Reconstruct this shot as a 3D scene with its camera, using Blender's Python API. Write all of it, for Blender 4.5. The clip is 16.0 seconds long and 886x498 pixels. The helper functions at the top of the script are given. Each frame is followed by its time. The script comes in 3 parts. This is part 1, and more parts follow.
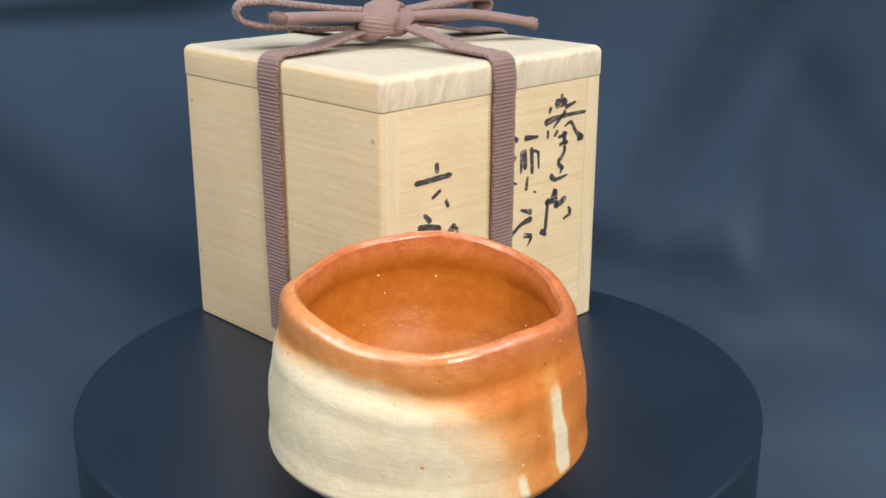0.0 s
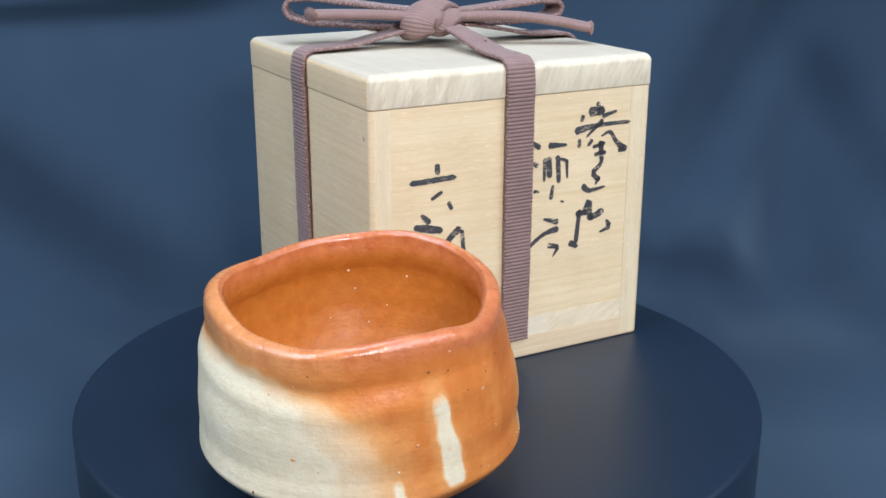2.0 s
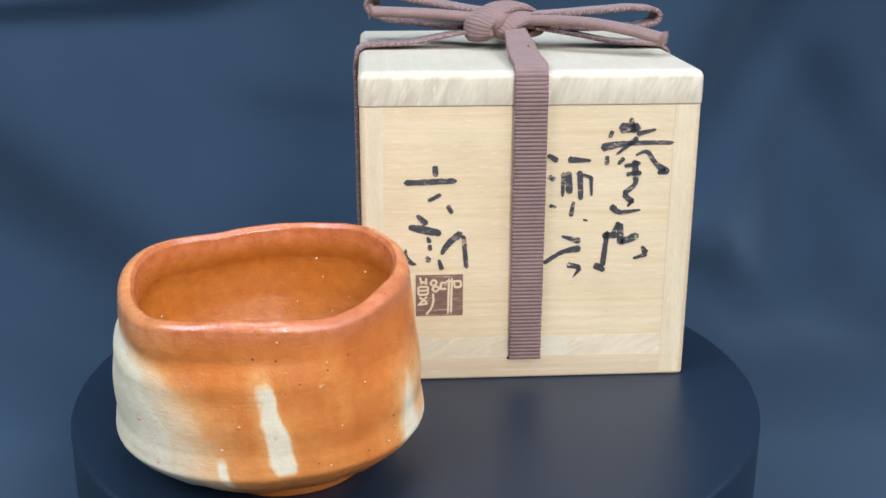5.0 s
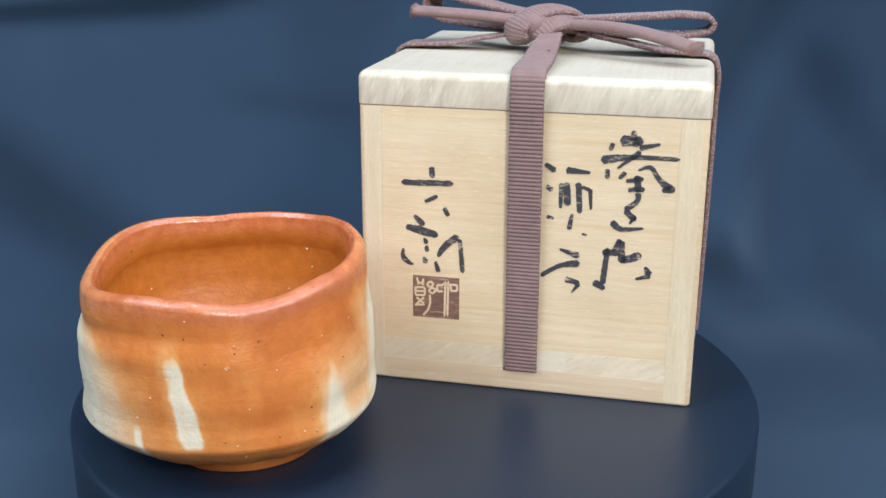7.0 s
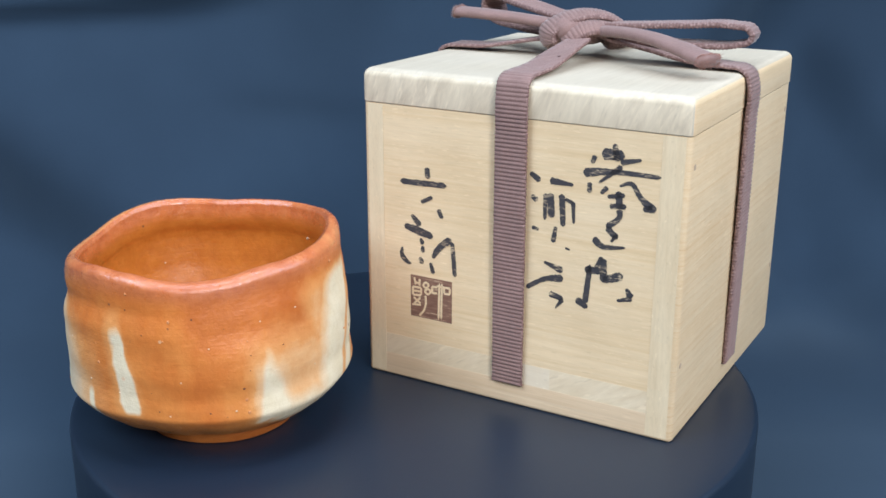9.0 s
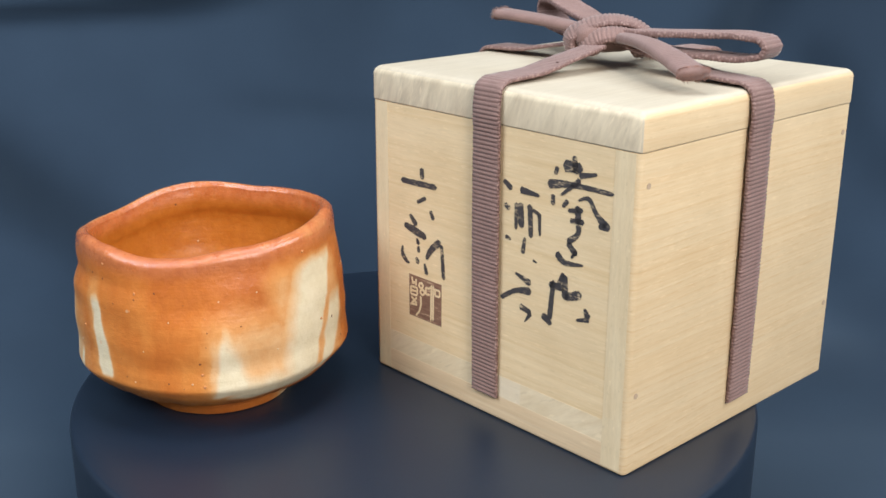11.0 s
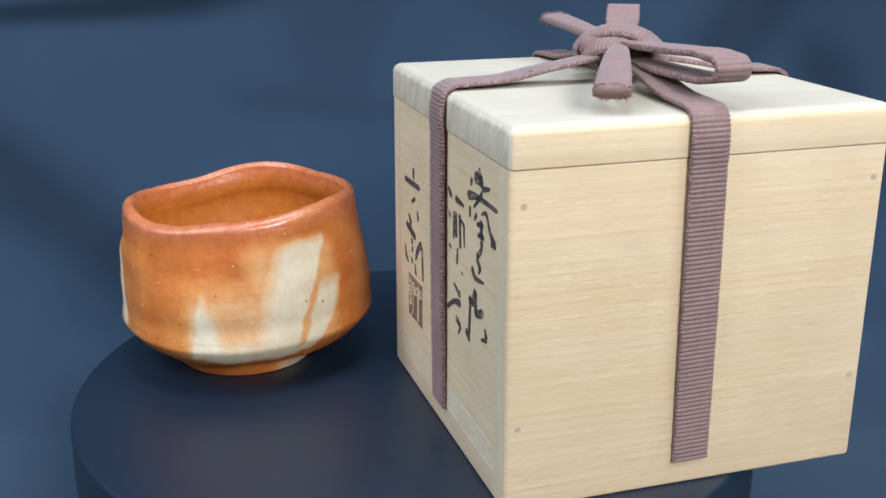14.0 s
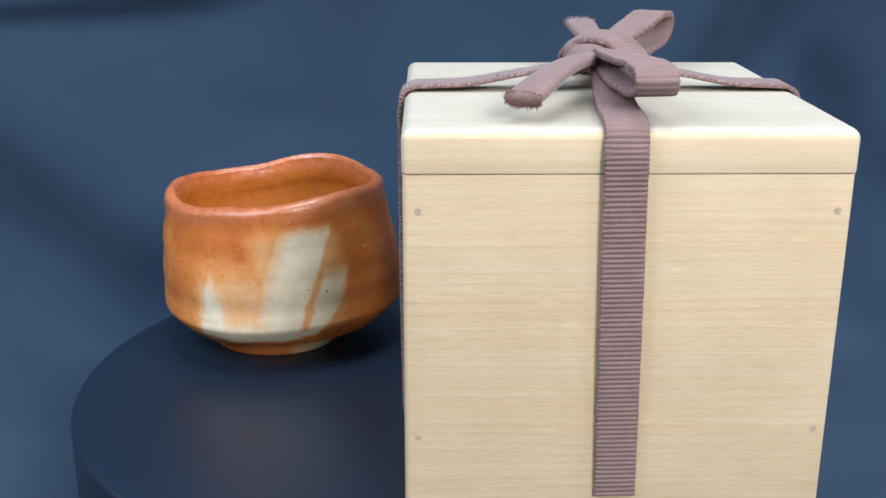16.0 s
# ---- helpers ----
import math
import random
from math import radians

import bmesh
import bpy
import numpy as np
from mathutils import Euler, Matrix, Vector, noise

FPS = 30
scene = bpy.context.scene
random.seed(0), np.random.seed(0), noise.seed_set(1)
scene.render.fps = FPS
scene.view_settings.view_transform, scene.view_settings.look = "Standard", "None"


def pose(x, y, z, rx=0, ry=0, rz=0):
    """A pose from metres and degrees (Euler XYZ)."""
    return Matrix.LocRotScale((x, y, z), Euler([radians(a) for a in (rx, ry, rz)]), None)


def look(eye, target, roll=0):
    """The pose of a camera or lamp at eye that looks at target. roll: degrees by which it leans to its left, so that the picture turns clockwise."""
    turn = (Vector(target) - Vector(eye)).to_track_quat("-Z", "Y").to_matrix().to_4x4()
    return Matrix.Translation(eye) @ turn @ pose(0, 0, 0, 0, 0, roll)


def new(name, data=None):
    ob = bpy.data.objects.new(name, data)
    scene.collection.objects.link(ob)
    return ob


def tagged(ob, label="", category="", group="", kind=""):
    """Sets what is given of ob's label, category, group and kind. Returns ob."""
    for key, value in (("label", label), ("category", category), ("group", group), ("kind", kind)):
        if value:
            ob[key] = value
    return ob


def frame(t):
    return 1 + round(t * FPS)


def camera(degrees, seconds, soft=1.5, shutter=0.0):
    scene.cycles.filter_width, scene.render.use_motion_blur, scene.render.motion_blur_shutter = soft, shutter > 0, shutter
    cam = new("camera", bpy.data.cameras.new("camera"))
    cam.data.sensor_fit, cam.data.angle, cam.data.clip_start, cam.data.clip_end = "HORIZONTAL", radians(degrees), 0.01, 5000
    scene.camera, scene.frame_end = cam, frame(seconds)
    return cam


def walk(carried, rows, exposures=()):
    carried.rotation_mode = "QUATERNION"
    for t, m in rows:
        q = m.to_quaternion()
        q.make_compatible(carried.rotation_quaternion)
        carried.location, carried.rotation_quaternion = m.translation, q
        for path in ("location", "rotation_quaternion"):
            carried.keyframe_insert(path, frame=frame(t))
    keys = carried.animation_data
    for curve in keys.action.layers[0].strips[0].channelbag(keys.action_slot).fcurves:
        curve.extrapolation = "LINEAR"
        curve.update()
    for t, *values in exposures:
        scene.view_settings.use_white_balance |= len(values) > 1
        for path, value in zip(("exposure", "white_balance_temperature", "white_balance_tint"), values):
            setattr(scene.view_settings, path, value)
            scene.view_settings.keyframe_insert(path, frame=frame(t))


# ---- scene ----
# ---- camera: it stands still, and the turntable turns before it ----
cam = camera(43.95, 16.0, soft=1.6)
EYE = pose(0, -0.46, 0.2105, 90 - 17.98, 0, -1.328) @ pose(0, 0, 0, 0, 0, 0.089)
# the film's camera drifts between a warmer and a cooler white
EXPOSURES = [(0.0, 0.0, 6750, 13), (1.2, 0.0, 6650, 13), (1.9, 0.0, 5750, 12), (9.2, 0.0, 5750, 12), (10.6, 0.0, 6500, 13), (12.0, 0.0, 6500, 13), (12.4, 0.0, 5750, 12), (16.0, 0.0, 5750, 12)]
walk(cam, [(0.0, EYE), (16.0, EYE)], EXPOSURES)


def turn(t):
    """The turntable's angle in degrees, clockwise from above."""
    return -(8.3709 * t - 1.88 * (t / 16) * (1 - t / 16)) + 0.4 * math.sin(2 * math.pi * t / 16)


# ---- light: a ceiling panel, a photo lamp beside the camera and a soft cool lamp on each side, in a plain closed room ----
world = bpy.data.worlds.new("world")
scene.world = world
world.use_nodes = True
world.node_tree.nodes["Background"].inputs["Color"].default_value = (0.8, 0.9, 1.0, 1)
world.node_tree.nodes["Background"].inputs["Strength"].default_value = 0.025


def area_lamp(name, eye, target, sx, sy, watts, colour):
    data = bpy.data.lights.new(name, "AREA")
    data.shape, data.size, data.size_y, data.energy, data.color = "RECTANGLE", sx, sy, watts, colour
    ob = new(name, data)
    ob.matrix_world = look(eye, target)
    return ob


area_lamp("ceiling_panel_light", (0.02, 0.0, 1.42), (0.02, 0.0, 0), 0.60, 0.40, 8.6, (0.86, 0.94, 1.0))
area_lamp("left_lamp_light", (-0.88, -0.52, 1.05), (0, 0.0, 0.05), 0.85, 0.85, 18.5, (0.82, 0.92, 1.0))
area_lamp("right_lamp_light", (0.92, -0.42, 1.02), (0, 0.0, 0.05), 0.70, 0.70, 12.4, (0.82, 0.92, 1.0))
area_lamp("front_lamp_light", (0.40, -1.06, 0.66), (0, 0.0, 0.05), 0.34, 0.34, 12.9, (1.0, 0.965, 0.915))


# ---- materials ----
def material(name):
    m = bpy.data.materials.new(name)
    m.use_nodes = True
    t = m.node_tree
    return m, t, t.nodes["Principled BSDF"]


def node(t, kind, **values):
    n = t.nodes.new(kind)
    for key, value in values.items():
        n.inputs[key.replace("_", " ")].default_value = value
    return n


def coords(t, scale=(1, 1, 1), rotation=(0, 0, 0), space="Object"):
    c = t.nodes.new("ShaderNodeTexCoord")
    m = t.nodes.new("ShaderNodeMapping")
    m.inputs["Scale"].default_value = scale
    m.inputs["Rotation"].default_value = rotation
    t.links.new(c.outputs[space], m.inputs["Vector"])
    return m.outputs["Vector"]


def noise_of(t, vector, scale, detail=4.0, rough=0.55, distort=0.0):
    n = node(t, "ShaderNodeTexNoise", Scale=scale, Detail=detail, Roughness=rough, Distortion=distort)
    t.links.new(vector, n.inputs["Vector"])
    return n.outputs["Fac"]


def ramp(t, fac, stops):
    r = t.nodes.new("ShaderNodeValToRGB")
    while len(r.color_ramp.elements) < len(stops):
        r.color_ramp.elements.new(0.5)
    for e, (at, c) in zip(r.color_ramp.elements, stops):
        e.position, e.color = at, (*c, 1) if len(c) == 3 else c
    t.links.new(fac, r.inputs["Fac"])
    return r.outputs["Color"]


def mix(t, fac, a, b, blend="MIX"):
    m = t.nodes.new("ShaderNodeMix")
    m.data_type, m.blend_type = "RGBA", blend
    for socket, value in ((m.inputs[0], fac), (m.inputs[6], a), (m.inputs[7], b)):
        if hasattr(value, "is_output"):
            t.links.new(value, socket)
        elif isinstance(value, tuple):
            socket.default_value = (*value, 1)
        else:
            socket.default_value = value
    return m.outputs[2]


def maths(t, op, a, b=0.0, clamp=False):
    m = t.nodes.new("ShaderNodeMath")
    m.operation, m.use_clamp = op, clamp
    for socket, value in ((m.inputs[0], a), (m.inputs[1], b)):
        if hasattr(value, "is_output"):
            t.links.new(value, socket)
        else:
            socket.default_value = value
    return m.outputs[0]


def bump(t, shader, height, strength, distance):
    b = node(t, "ShaderNodeBump", Strength=strength, Distance=distance)
    t.links.new(height, b.inputs["Height"])
    t.links.new(b.outputs["Normal"], shader.inputs["Normal"])


def grey(v):
    return (v, v, v)


def wood(name, stretch, dark, light, streak=0.2, lean=0.0, rings=0.0):
    """Pale paulownia: fine grain lines along the axis with the small stretch."""
    m, t, s = material(name)
    v = coords(t, stretch)
    if lean:
        m_node = v.node
        m_node.vector_type = "TEXTURE"
        m_node.inputs["Scale"].default_value = tuple(1 / k for k in stretch)
        m_node.inputs["Rotation"].default_value = (0, lean, 0)
    info = t.nodes.new("ShaderNodeObjectInfo")
    shift = t.nodes.new("ShaderNodeVectorMath")
    shift.operation = "ADD"
    t.links.new(v, shift.inputs[0])
    off = maths(t, "MULTIPLY", info.outputs["Random"], 37.0)
    t.links.new(off, shift.inputs[1])
    v = shift.outputs[0]
    broad = noise_of(t, v, 0.5, 3, 0.5, 0.6)
    least = min(stretch)
    along = coords(t, tuple(k * 0.3 if k == least and not lean else k for k in stretch)) if not lean else v
    lines = noise_of(t, along, 2.2, 5, 0.62, 0.5)
    fine = noise_of(t, v, 9.0, 3, 0.6)
    c = ramp(t, lines, [(0.28, dark), (0.5, tuple((a + b) / 2 for a, b in zip(dark, light))), (0.72, light)])
    c = mix(t, maths(t, "MULTIPLY", maths(t, "SUBTRACT", broad, 0.42, True), 2.2, True), c, tuple(x * 0.92 for x in light), "MIX")
    c = mix(t, streak, c, ramp(t, fine, [(0.36, grey(0.74)), (0.56, grey(1.0))]), "MULTIPLY")
    pore = noise_of(t, coords(t, tuple(k * 3.5 if k == least else k * 1.6 for k in stretch)) if not lean else v, 4.0, 2, 0.5)
    c = mix(t, maths(t, "MULTIPLY", ramp(t, pore, [(0.64, grey(0.0)), (0.72, grey(1.0))]), 0.45), c, tuple(min(1, x * 1.12) for x in light))
    c = mix(t, maths(t, "MULTIPLY", ramp(t, pore, [(0.28, grey(1.0)), (0.35, grey(0.0))]), 0.28), c, tuple(x * 0.72 for x in dark))
    blotch = noise_of(t, coords(t, (30, 30, 30)), 1.0, 3)
    c = mix(t, 0.5, c, ramp(t, blotch, [(0.3, (0.86, 0.83, 0.78)), (0.65, grey(1.0))]), "MULTIPLY")
    if rings:
        # growth lines, a few millimetres apart, that wander along the board and fade in places
        up = t.nodes.new("ShaderNodeSeparateXYZ")
        t.links.new(coords(t), up.inputs[0])
        wander = noise_of(t, coords(t, (5, 5, 24)), 1.0, 3, 0.5)
        level = maths(t, "ADD", maths(t, "MULTIPLY", up.outputs[2], 290.0), maths(t, "MULTIPLY", wander, 4.2))
        saw = maths(t, "FRACT", level)
        line = ramp(t, saw, [(0.0, grey(0.0)), (0.72, grey(0.35)), (0.90, grey(1.0)), (0.97, grey(0.0))])
        fade = ramp(t, noise_of(t, coords(t, (7, 7, 34)), 1.0, 3), [(0.36, grey(0.06)), (0.66, grey(1.0))])
        broken = ramp(t, noise_of(t, coords(t, (150, 150, 800)), 1.0, 3), [(0.36, grey(0.15)), (0.6, grey(1.0))])
        line = maths(t, "MULTIPLY", maths(t, "MULTIPLY", line, fade), broken)
        c = mix(t, maths(t, "MULTIPLY", line, rings), c, tuple(x * k for x, k in zip(dark, (0.86, 0.76, 0.66))))
        # short pale pore dashes beside the growth lines
        dash = ramp(t, noise_of(t, coords(t, (130, 130, 900)), 1.0, 2, 0.5), [(0.62, grey(0.0)), (0.70, grey(1.0))])
        c = mix(t, maths(t, "MULTIPLY", maths(t, "MULTIPLY", dash, fade), 0.32), c, tuple(min(1, x * 1.14) for x in light))
    t.links.new(c, s.inputs["Base Color"])
    s.inputs["Roughness"].default_value = 0.58
    s.inputs["Specular IOR Level"].default_value = 0.3
    bump(t, s, mix(t, 0.5, lines, fine), 0.2, 0.0002)
    return m


PALE, PALE2 = (0.715, 0.510, 0.298), (0.84, 0.665, 0.445)
WOOD_X = wood("paulownia_grain_across", (6, 90, 190), PALE, PALE2)
WOOD_FRONT = wood("paulownia_front_board", (12, 90, 170), (0.725, 0.535, 0.300), (0.83, 0.655, 0.415), 0.20, rings=0.22)
WOOD_Y = wood("paulownia_side_board", (90, 11, 190), (0.715, 0.515, 0.290), (0.80, 0.630, 0.400), 0.16, rings=0.85)
WOOD_LID = wood("paulownia_lid", (170, 7, 60), (0.55, 0.472, 0.355), (0.62, 0.543, 0.417), 0.2)
END_GRAIN = wood("paulownia_end_grain", (120, 120, 26), (0.70, 0.545, 0.335), (0.81, 0.67, 0.445), 0.20)
END_BAND = wood("paulownia_end_grain_band", (115, 120, 24), (0.68, 0.535, 0.34), (0.83, 0.70, 0.49), 0.15, lean=radians(60))


def ribbon_material(name, base, hi):
    m, t, s = material(name)
    v = coords(t)
    weave = noise_of(t, v, 2600, 2)
    patch = noise_of(t, v, 120, 3)
    c = mix(t, ramp(t, weave, [(0.2, grey(0.1)), (0.8, grey(0.9))]), base, hi)
    c = mix(t, 0.6, c, ramp(t, patch, [(0.3, grey(0.75)), (0.7, grey(1.0))]), "MULTIPLY")
    t.links.new(c, s.inputs["Base Color"])
    s.inputs["Roughness"].default_value = 0.75
    s.inputs["Sheen Weight"].default_value = 0.25
    s.inputs["Sheen Roughness"].default_value = 0.4
    s.inputs["Specular IOR Level"].default_value = 0.25
    bump(t, s, weave, 0.25, 0.0002)
    return m


RIBBON = ribbon_material("mauve_brown_ribbon", (0.175, 0.098, 0.083), (0.33, 0.215, 0.188))
RIBBON_DARK = ribbon_material("ribbon_weave_between_ribs", (0.085, 0.045, 0.04), (0.14, 0.08, 0.07))


def selvage():
    """The ribbon's bound edge: pale stitches on the darker weave."""
    m, t, s = material("ribbon_selvage")
    vor = node(t, "ShaderNodeTexVoronoi", Scale=720.0)
    t.links.new(coords(t), vor.inputs["Vector"])
    c = ramp(t, vor.outputs["Distance"], [(0.30, (0.29, 0.188, 0.165)), (0.52, (0.18, 0.104, 0.090))])
    t.links.new(c, s.inputs["Base Color"])
    s.inputs["Roughness"].default_value = 0.75
    bump(t, s, maths(t, "SUBTRACT", 1.0, vor.outputs["Distance"]), 0.4, 0.0004)
    return m


SELVAGE = selvage()
FRAY = ribbon_material("frayed_ribbon_end", (0.20, 0.085, 0.06), (0.42, 0.24, 0.19))


def clay():
    m, t, s = material("fire_flashed_stoneware")
    v = coords(t)
    pale_at = t.nodes.new("ShaderNodeAttribute")
    pale_at.attribute_name = "pale"
    rim_at = t.nodes.new("ShaderNodeAttribute")
    rim_at.attribute_name = "rim"
    cloud = noise_of(t, coords(t, (34, 34, 20)), 1.0, 4, 0.6)
    cloud2 = noise_of(t, v, 190, 4, 0.6)
    throw = noise_of(t, coords(t, (18, 18, 900)), 1.0, 3, 0.6)
    orange = ramp(t, cloud, [(0.30, (0.45, 0.115, 0.019)), (0.50, (0.565, 0.166, 0.029)), (0.68, (0.64, 0.232, 0.050))])
    orange = mix(t, 0.35, orange, ramp(t, cloud2, [(0.35, (0.80, 0.72, 0.66)), (0.6, grey(1.0))]), "MULTIPLY")
    pale = ramp(t, cloud2, [(0.3, (0.705, 0.590, 0.390)), (0.7, (0.770, 0.665, 0.470))])
    pale = mix(t, 0.5, pale, ramp(t, cloud, [(0.3, (0.92, 0.88, 0.82)), (0.65, grey(1.0))]), "MULTIPLY")
    rim = ramp(t, cloud2, [(0.3, (0.44, 0.112, 0.032)), (0.68, (0.57, 0.175, 0.056))])
    edge = maths(t, "ADD", pale_at.outputs["Fac"], maths(t, "MULTIPLY", maths(t, "SUBTRACT", cloud2, 0.5), 0.20))
    peach = ramp(t, edge, [(0.30, grey(0.0)), (0.90, grey(1.0))])
    inside = t.nodes.new("ShaderNodeAttribute")
    inside.attribute_name = "inside"
    orange = mix(t, inside.outputs["Fac"], orange, ramp(t, cloud2, [(0.3, (0.40, 0.115, 0.012)), (0.7, (0.49, 0.156, 0.020))]))
    c = mix(t, rim_at.outputs["Fac"], orange, rim)
    c = mix(t, ramp(t, edge, [(0.03, grey(0.0)), (0.45, grey(1.0))]), c, (0.71, 0.345, 0.115))
    c = mix(t, peach, c, pale)
    c = mix(t, 0.035, c, ramp(t, throw, [(0.38, grey(0.72)), (0.58, grey(1.0))]), "MULTIPLY")
    # grit: pale feldspar grains and small dark burnt spots
    vor = node(t, "ShaderNodeTexVoronoi", Scale=130.0)
    t.links.new(v, vor.inputs["Vector"])
    pick = t.nodes.new("ShaderNodeSeparateColor")
    t.links.new(vor.outputs["Color"], pick.inputs[0])
    size = maths(t, "LESS_THAN", vor.outputs["Distance"], maths(t, "MULTIPLY", pick.outputs[1], 0.12))
    light_grit = maths(t, "MULTIPLY", size, maths(t, "GREATER_THAN", pick.outputs[0], 0.86))
    dark_grit = maths(t, "MULTIPLY", size, maths(t, "LESS_THAN", pick.outputs[0], 0.12))
    c = mix(t, maths(t, "MULTIPLY", light_grit, 0.6), c, (0.72, 0.46, 0.26))
    c = mix(t, maths(t, "MULTIPLY", dark_grit, 0.8), c, (0.09, 0.035, 0.015))
    t.links.new(c, s.inputs["Base Color"])
    rough = maths(t, "ADD", maths(t, "MULTIPLY", maths(t, "MULTIPLY", rim_at.outputs["Fac"], ramp(t, cloud, [(0.42, grey(0.15)), (0.58, grey(1.0))])), -0.26), maths(t, "ADD", 0.43, maths(t, "MULTIPLY", peach, 0.20)))
    rough = maths(t, "ADD", rough, maths(t, "MULTIPLY", maths(t, "SUBTRACT", noise_of(t, v, 420, 4, 0.7), 0.5), 0.7))
    t.links.new(rough, s.inputs["Roughness"])
    t.links.new(maths(t, "ADD", 0.32, maths(t, "MULTIPLY", rim_at.outputs["Fac"], 0.55)), s.inputs["Specular IOR Level"])
    h = maths(t, "ADD", maths(t, "MULTIPLY", throw, 0.24), maths(t, "MULTIPLY", cloud2, 0.8))
    h = maths(t, "ADD", h, maths(t, "MULTIPLY", noise_of(t, v, 650, 4, 0.65), 0.48))
    h = maths(t, "ADD", h, maths(t, "MULTIPLY", light_grit, 0.2))
    bump(t, s, h, 0.5, 0.0008)
    return m


CLAY = clay()


def platter_material():
    m, t, s = material("black_satin_plastic")
    v = coords(t)
    n = noise_of(t, v, 700, 3)
    dust = noise_of(t, v, 2600, 2)
    smear = noise_of(t, v, 14, 4, 0.6, 0.5)
    c = mix(t, maths(t, "GREATER_THAN", dust, 0.79), (0.0074, 0.0155, 0.030), (0.14, 0.14, 0.14))
    t.links.new(c, s.inputs["Base Color"])
    t.links.new(maths(t, "ADD", 0.36, maths(t, "MULTIPLY", smear, 0.10)), s.inputs["Roughness"])
    s.inputs["Specular IOR Level"].default_value = 0.55
    bump(t, s, n, 0.08, 0.0003)
    return m


PLATTER = platter_material()


def cloth_material():
    m, t, s = material("navy_cloth")
    v = coords(t)
    broad = noise_of(t, v, 5, 4, 0.55)
    weave = noise_of(t, v, 1300, 2)
    c = ramp(t, broad, [(0.3, (0.0160, 0.0300, 0.051)), (0.7, (0.0235, 0.0430, 0.070))])
    c = mix(t, 0.3, c, ramp(t, weave, [(0.3, grey(0.7)), (0.7, grey(1.0))]), "MULTIPLY")
    t.links.new(c, s.inputs["Base Color"])
    s.inputs["Roughness"].default_value = 0.85
    s.inputs["Specular IOR Level"].default_value = 0.2
    s.inputs["Sheen Weight"].default_value = 0.40
    s.inputs["Sheen Roughness"].default_value = 0.45
    s.inputs["Sheen Tint"].default_value = (0.6, 0.8, 1.0, 1)
    bump(t, s, weave, 0.15, 0.0003)
    return m


CLOTH = cloth_material()


def plain(name, colour, rough=0.7, scale=40, vary=0.15):
    m, t, s = material(name)
    n = noise_of(t, coords(t), scale, 4)
    c = ramp(t, n, [(0.3, tuple(x * (1 - vary) for x in colour)), (0.7, colour)])
    t.links.new(c, s.inputs["Base Color"])
    s.inputs["Roughness"].default_value = rough
    bump(t, s, n, 0.1, 0.001)
    return m


def brushed_ink():
    """Ink that the dry brush leaves open in streaks."""
    m, t, s = material("sumi_ink")
    n = noise_of(t, coords(t, (260, 260, 900)), 1.0, 3, 0.6, 0.5)
    patch = noise_of(t, coords(t), 130, 2)
    gap = maths(t, "MULTIPLY", ramp(t, n, [(0.52, grey(0.0)), (0.62, grey(1.0))]), ramp(t, patch, [(0.46, grey(0.06)), (0.62, grey(0.85))]))
    t.links.new(mix(t, gap, (0.045, 0.042, 0.046), (0.62, 0.48, 0.30)), s.inputs["Base Color"])
    s.inputs["Roughness"].default_value = 0.6
    return m


WALL = plain("pale_plaster", (0.36, 0.36, 0.355), 0.85, 6, 0.06)
FLOOR = plain("grey_floor", (0.25, 0.23, 0.21), 0.6, 8)
INK = brushed_ink()


def seal_ink():
    """Brown stamp ink that took unevenly on the grain."""
    m, t, s = material("brown_seal_ink")
    worn = noise_of(t, coords(t, (120, 120, 900)), 1.0, 3, 0.6)
    c = ramp(t, worn, [(0.35, (0.17, 0.085, 0.055)), (0.58, (0.24, 0.13, 0.085)), (0.70, (0.58, 0.42, 0.27))])
    t.links.new(c, s.inputs["Base Color"])
    s.inputs["Roughness"].default_value = 0.7
    return m


SEAL = seal_ink()
DOWEL = plain("brown_dowel", (0.52, 0.38, 0.26), 0.7, 400)
SLOT = plain("slot_shade", (0.02, 0.015, 0.01), 0.9)


# ---- mesh helpers ----
def part(name, bm, mat, parent=None, label="", at=None, smooth=True):
    me = bpy.data.meshes.new(name)
    bmesh.ops.recalc_face_normals(bm, faces=bm.faces)
    bm.to_mesh(me)
    bm.free()
    return part_of(name, me, mat, parent, label, at, smooth)


def part_of(name, me, mat, parent=None, label="", at=None, smooth=True):
    for mm in (mat if isinstance(mat, (list, tuple)) else [mat]):
        me.materials.append(mm)
    if smooth:
        me.shade_smooth()
    ob = new(name, me)
    if parent:
        ob.parent = parent
    if at is not None:
        ob.matrix_basis = at
    if label:
        tagged(ob, label)
    return ob


def block(x0, x1, y0, y1, z0, z1, bevel=0.0006, segments=2):
    bm = bmesh.new()
    bmesh.ops.create_cube(bm, size=1, matrix=Matrix.Translation(((x0 + x1) / 2, (y0 + y1) / 2, (z0 + z1) / 2)) @ Matrix.Diagonal((x1 - x0, y1 - y0, z1 - z0, 1)))
    if bevel:
        bmesh.ops.bevel(bm, geom=bm.edges[:], offset=bevel, segments=segments, profile=0.6, affect="EDGES")
    return bm


def sharpen(ob, degrees=40):
    """Smooth shading with hard corners kept."""
    ob.data.set_sharp_from_angle(angle=radians(degrees))
    return ob


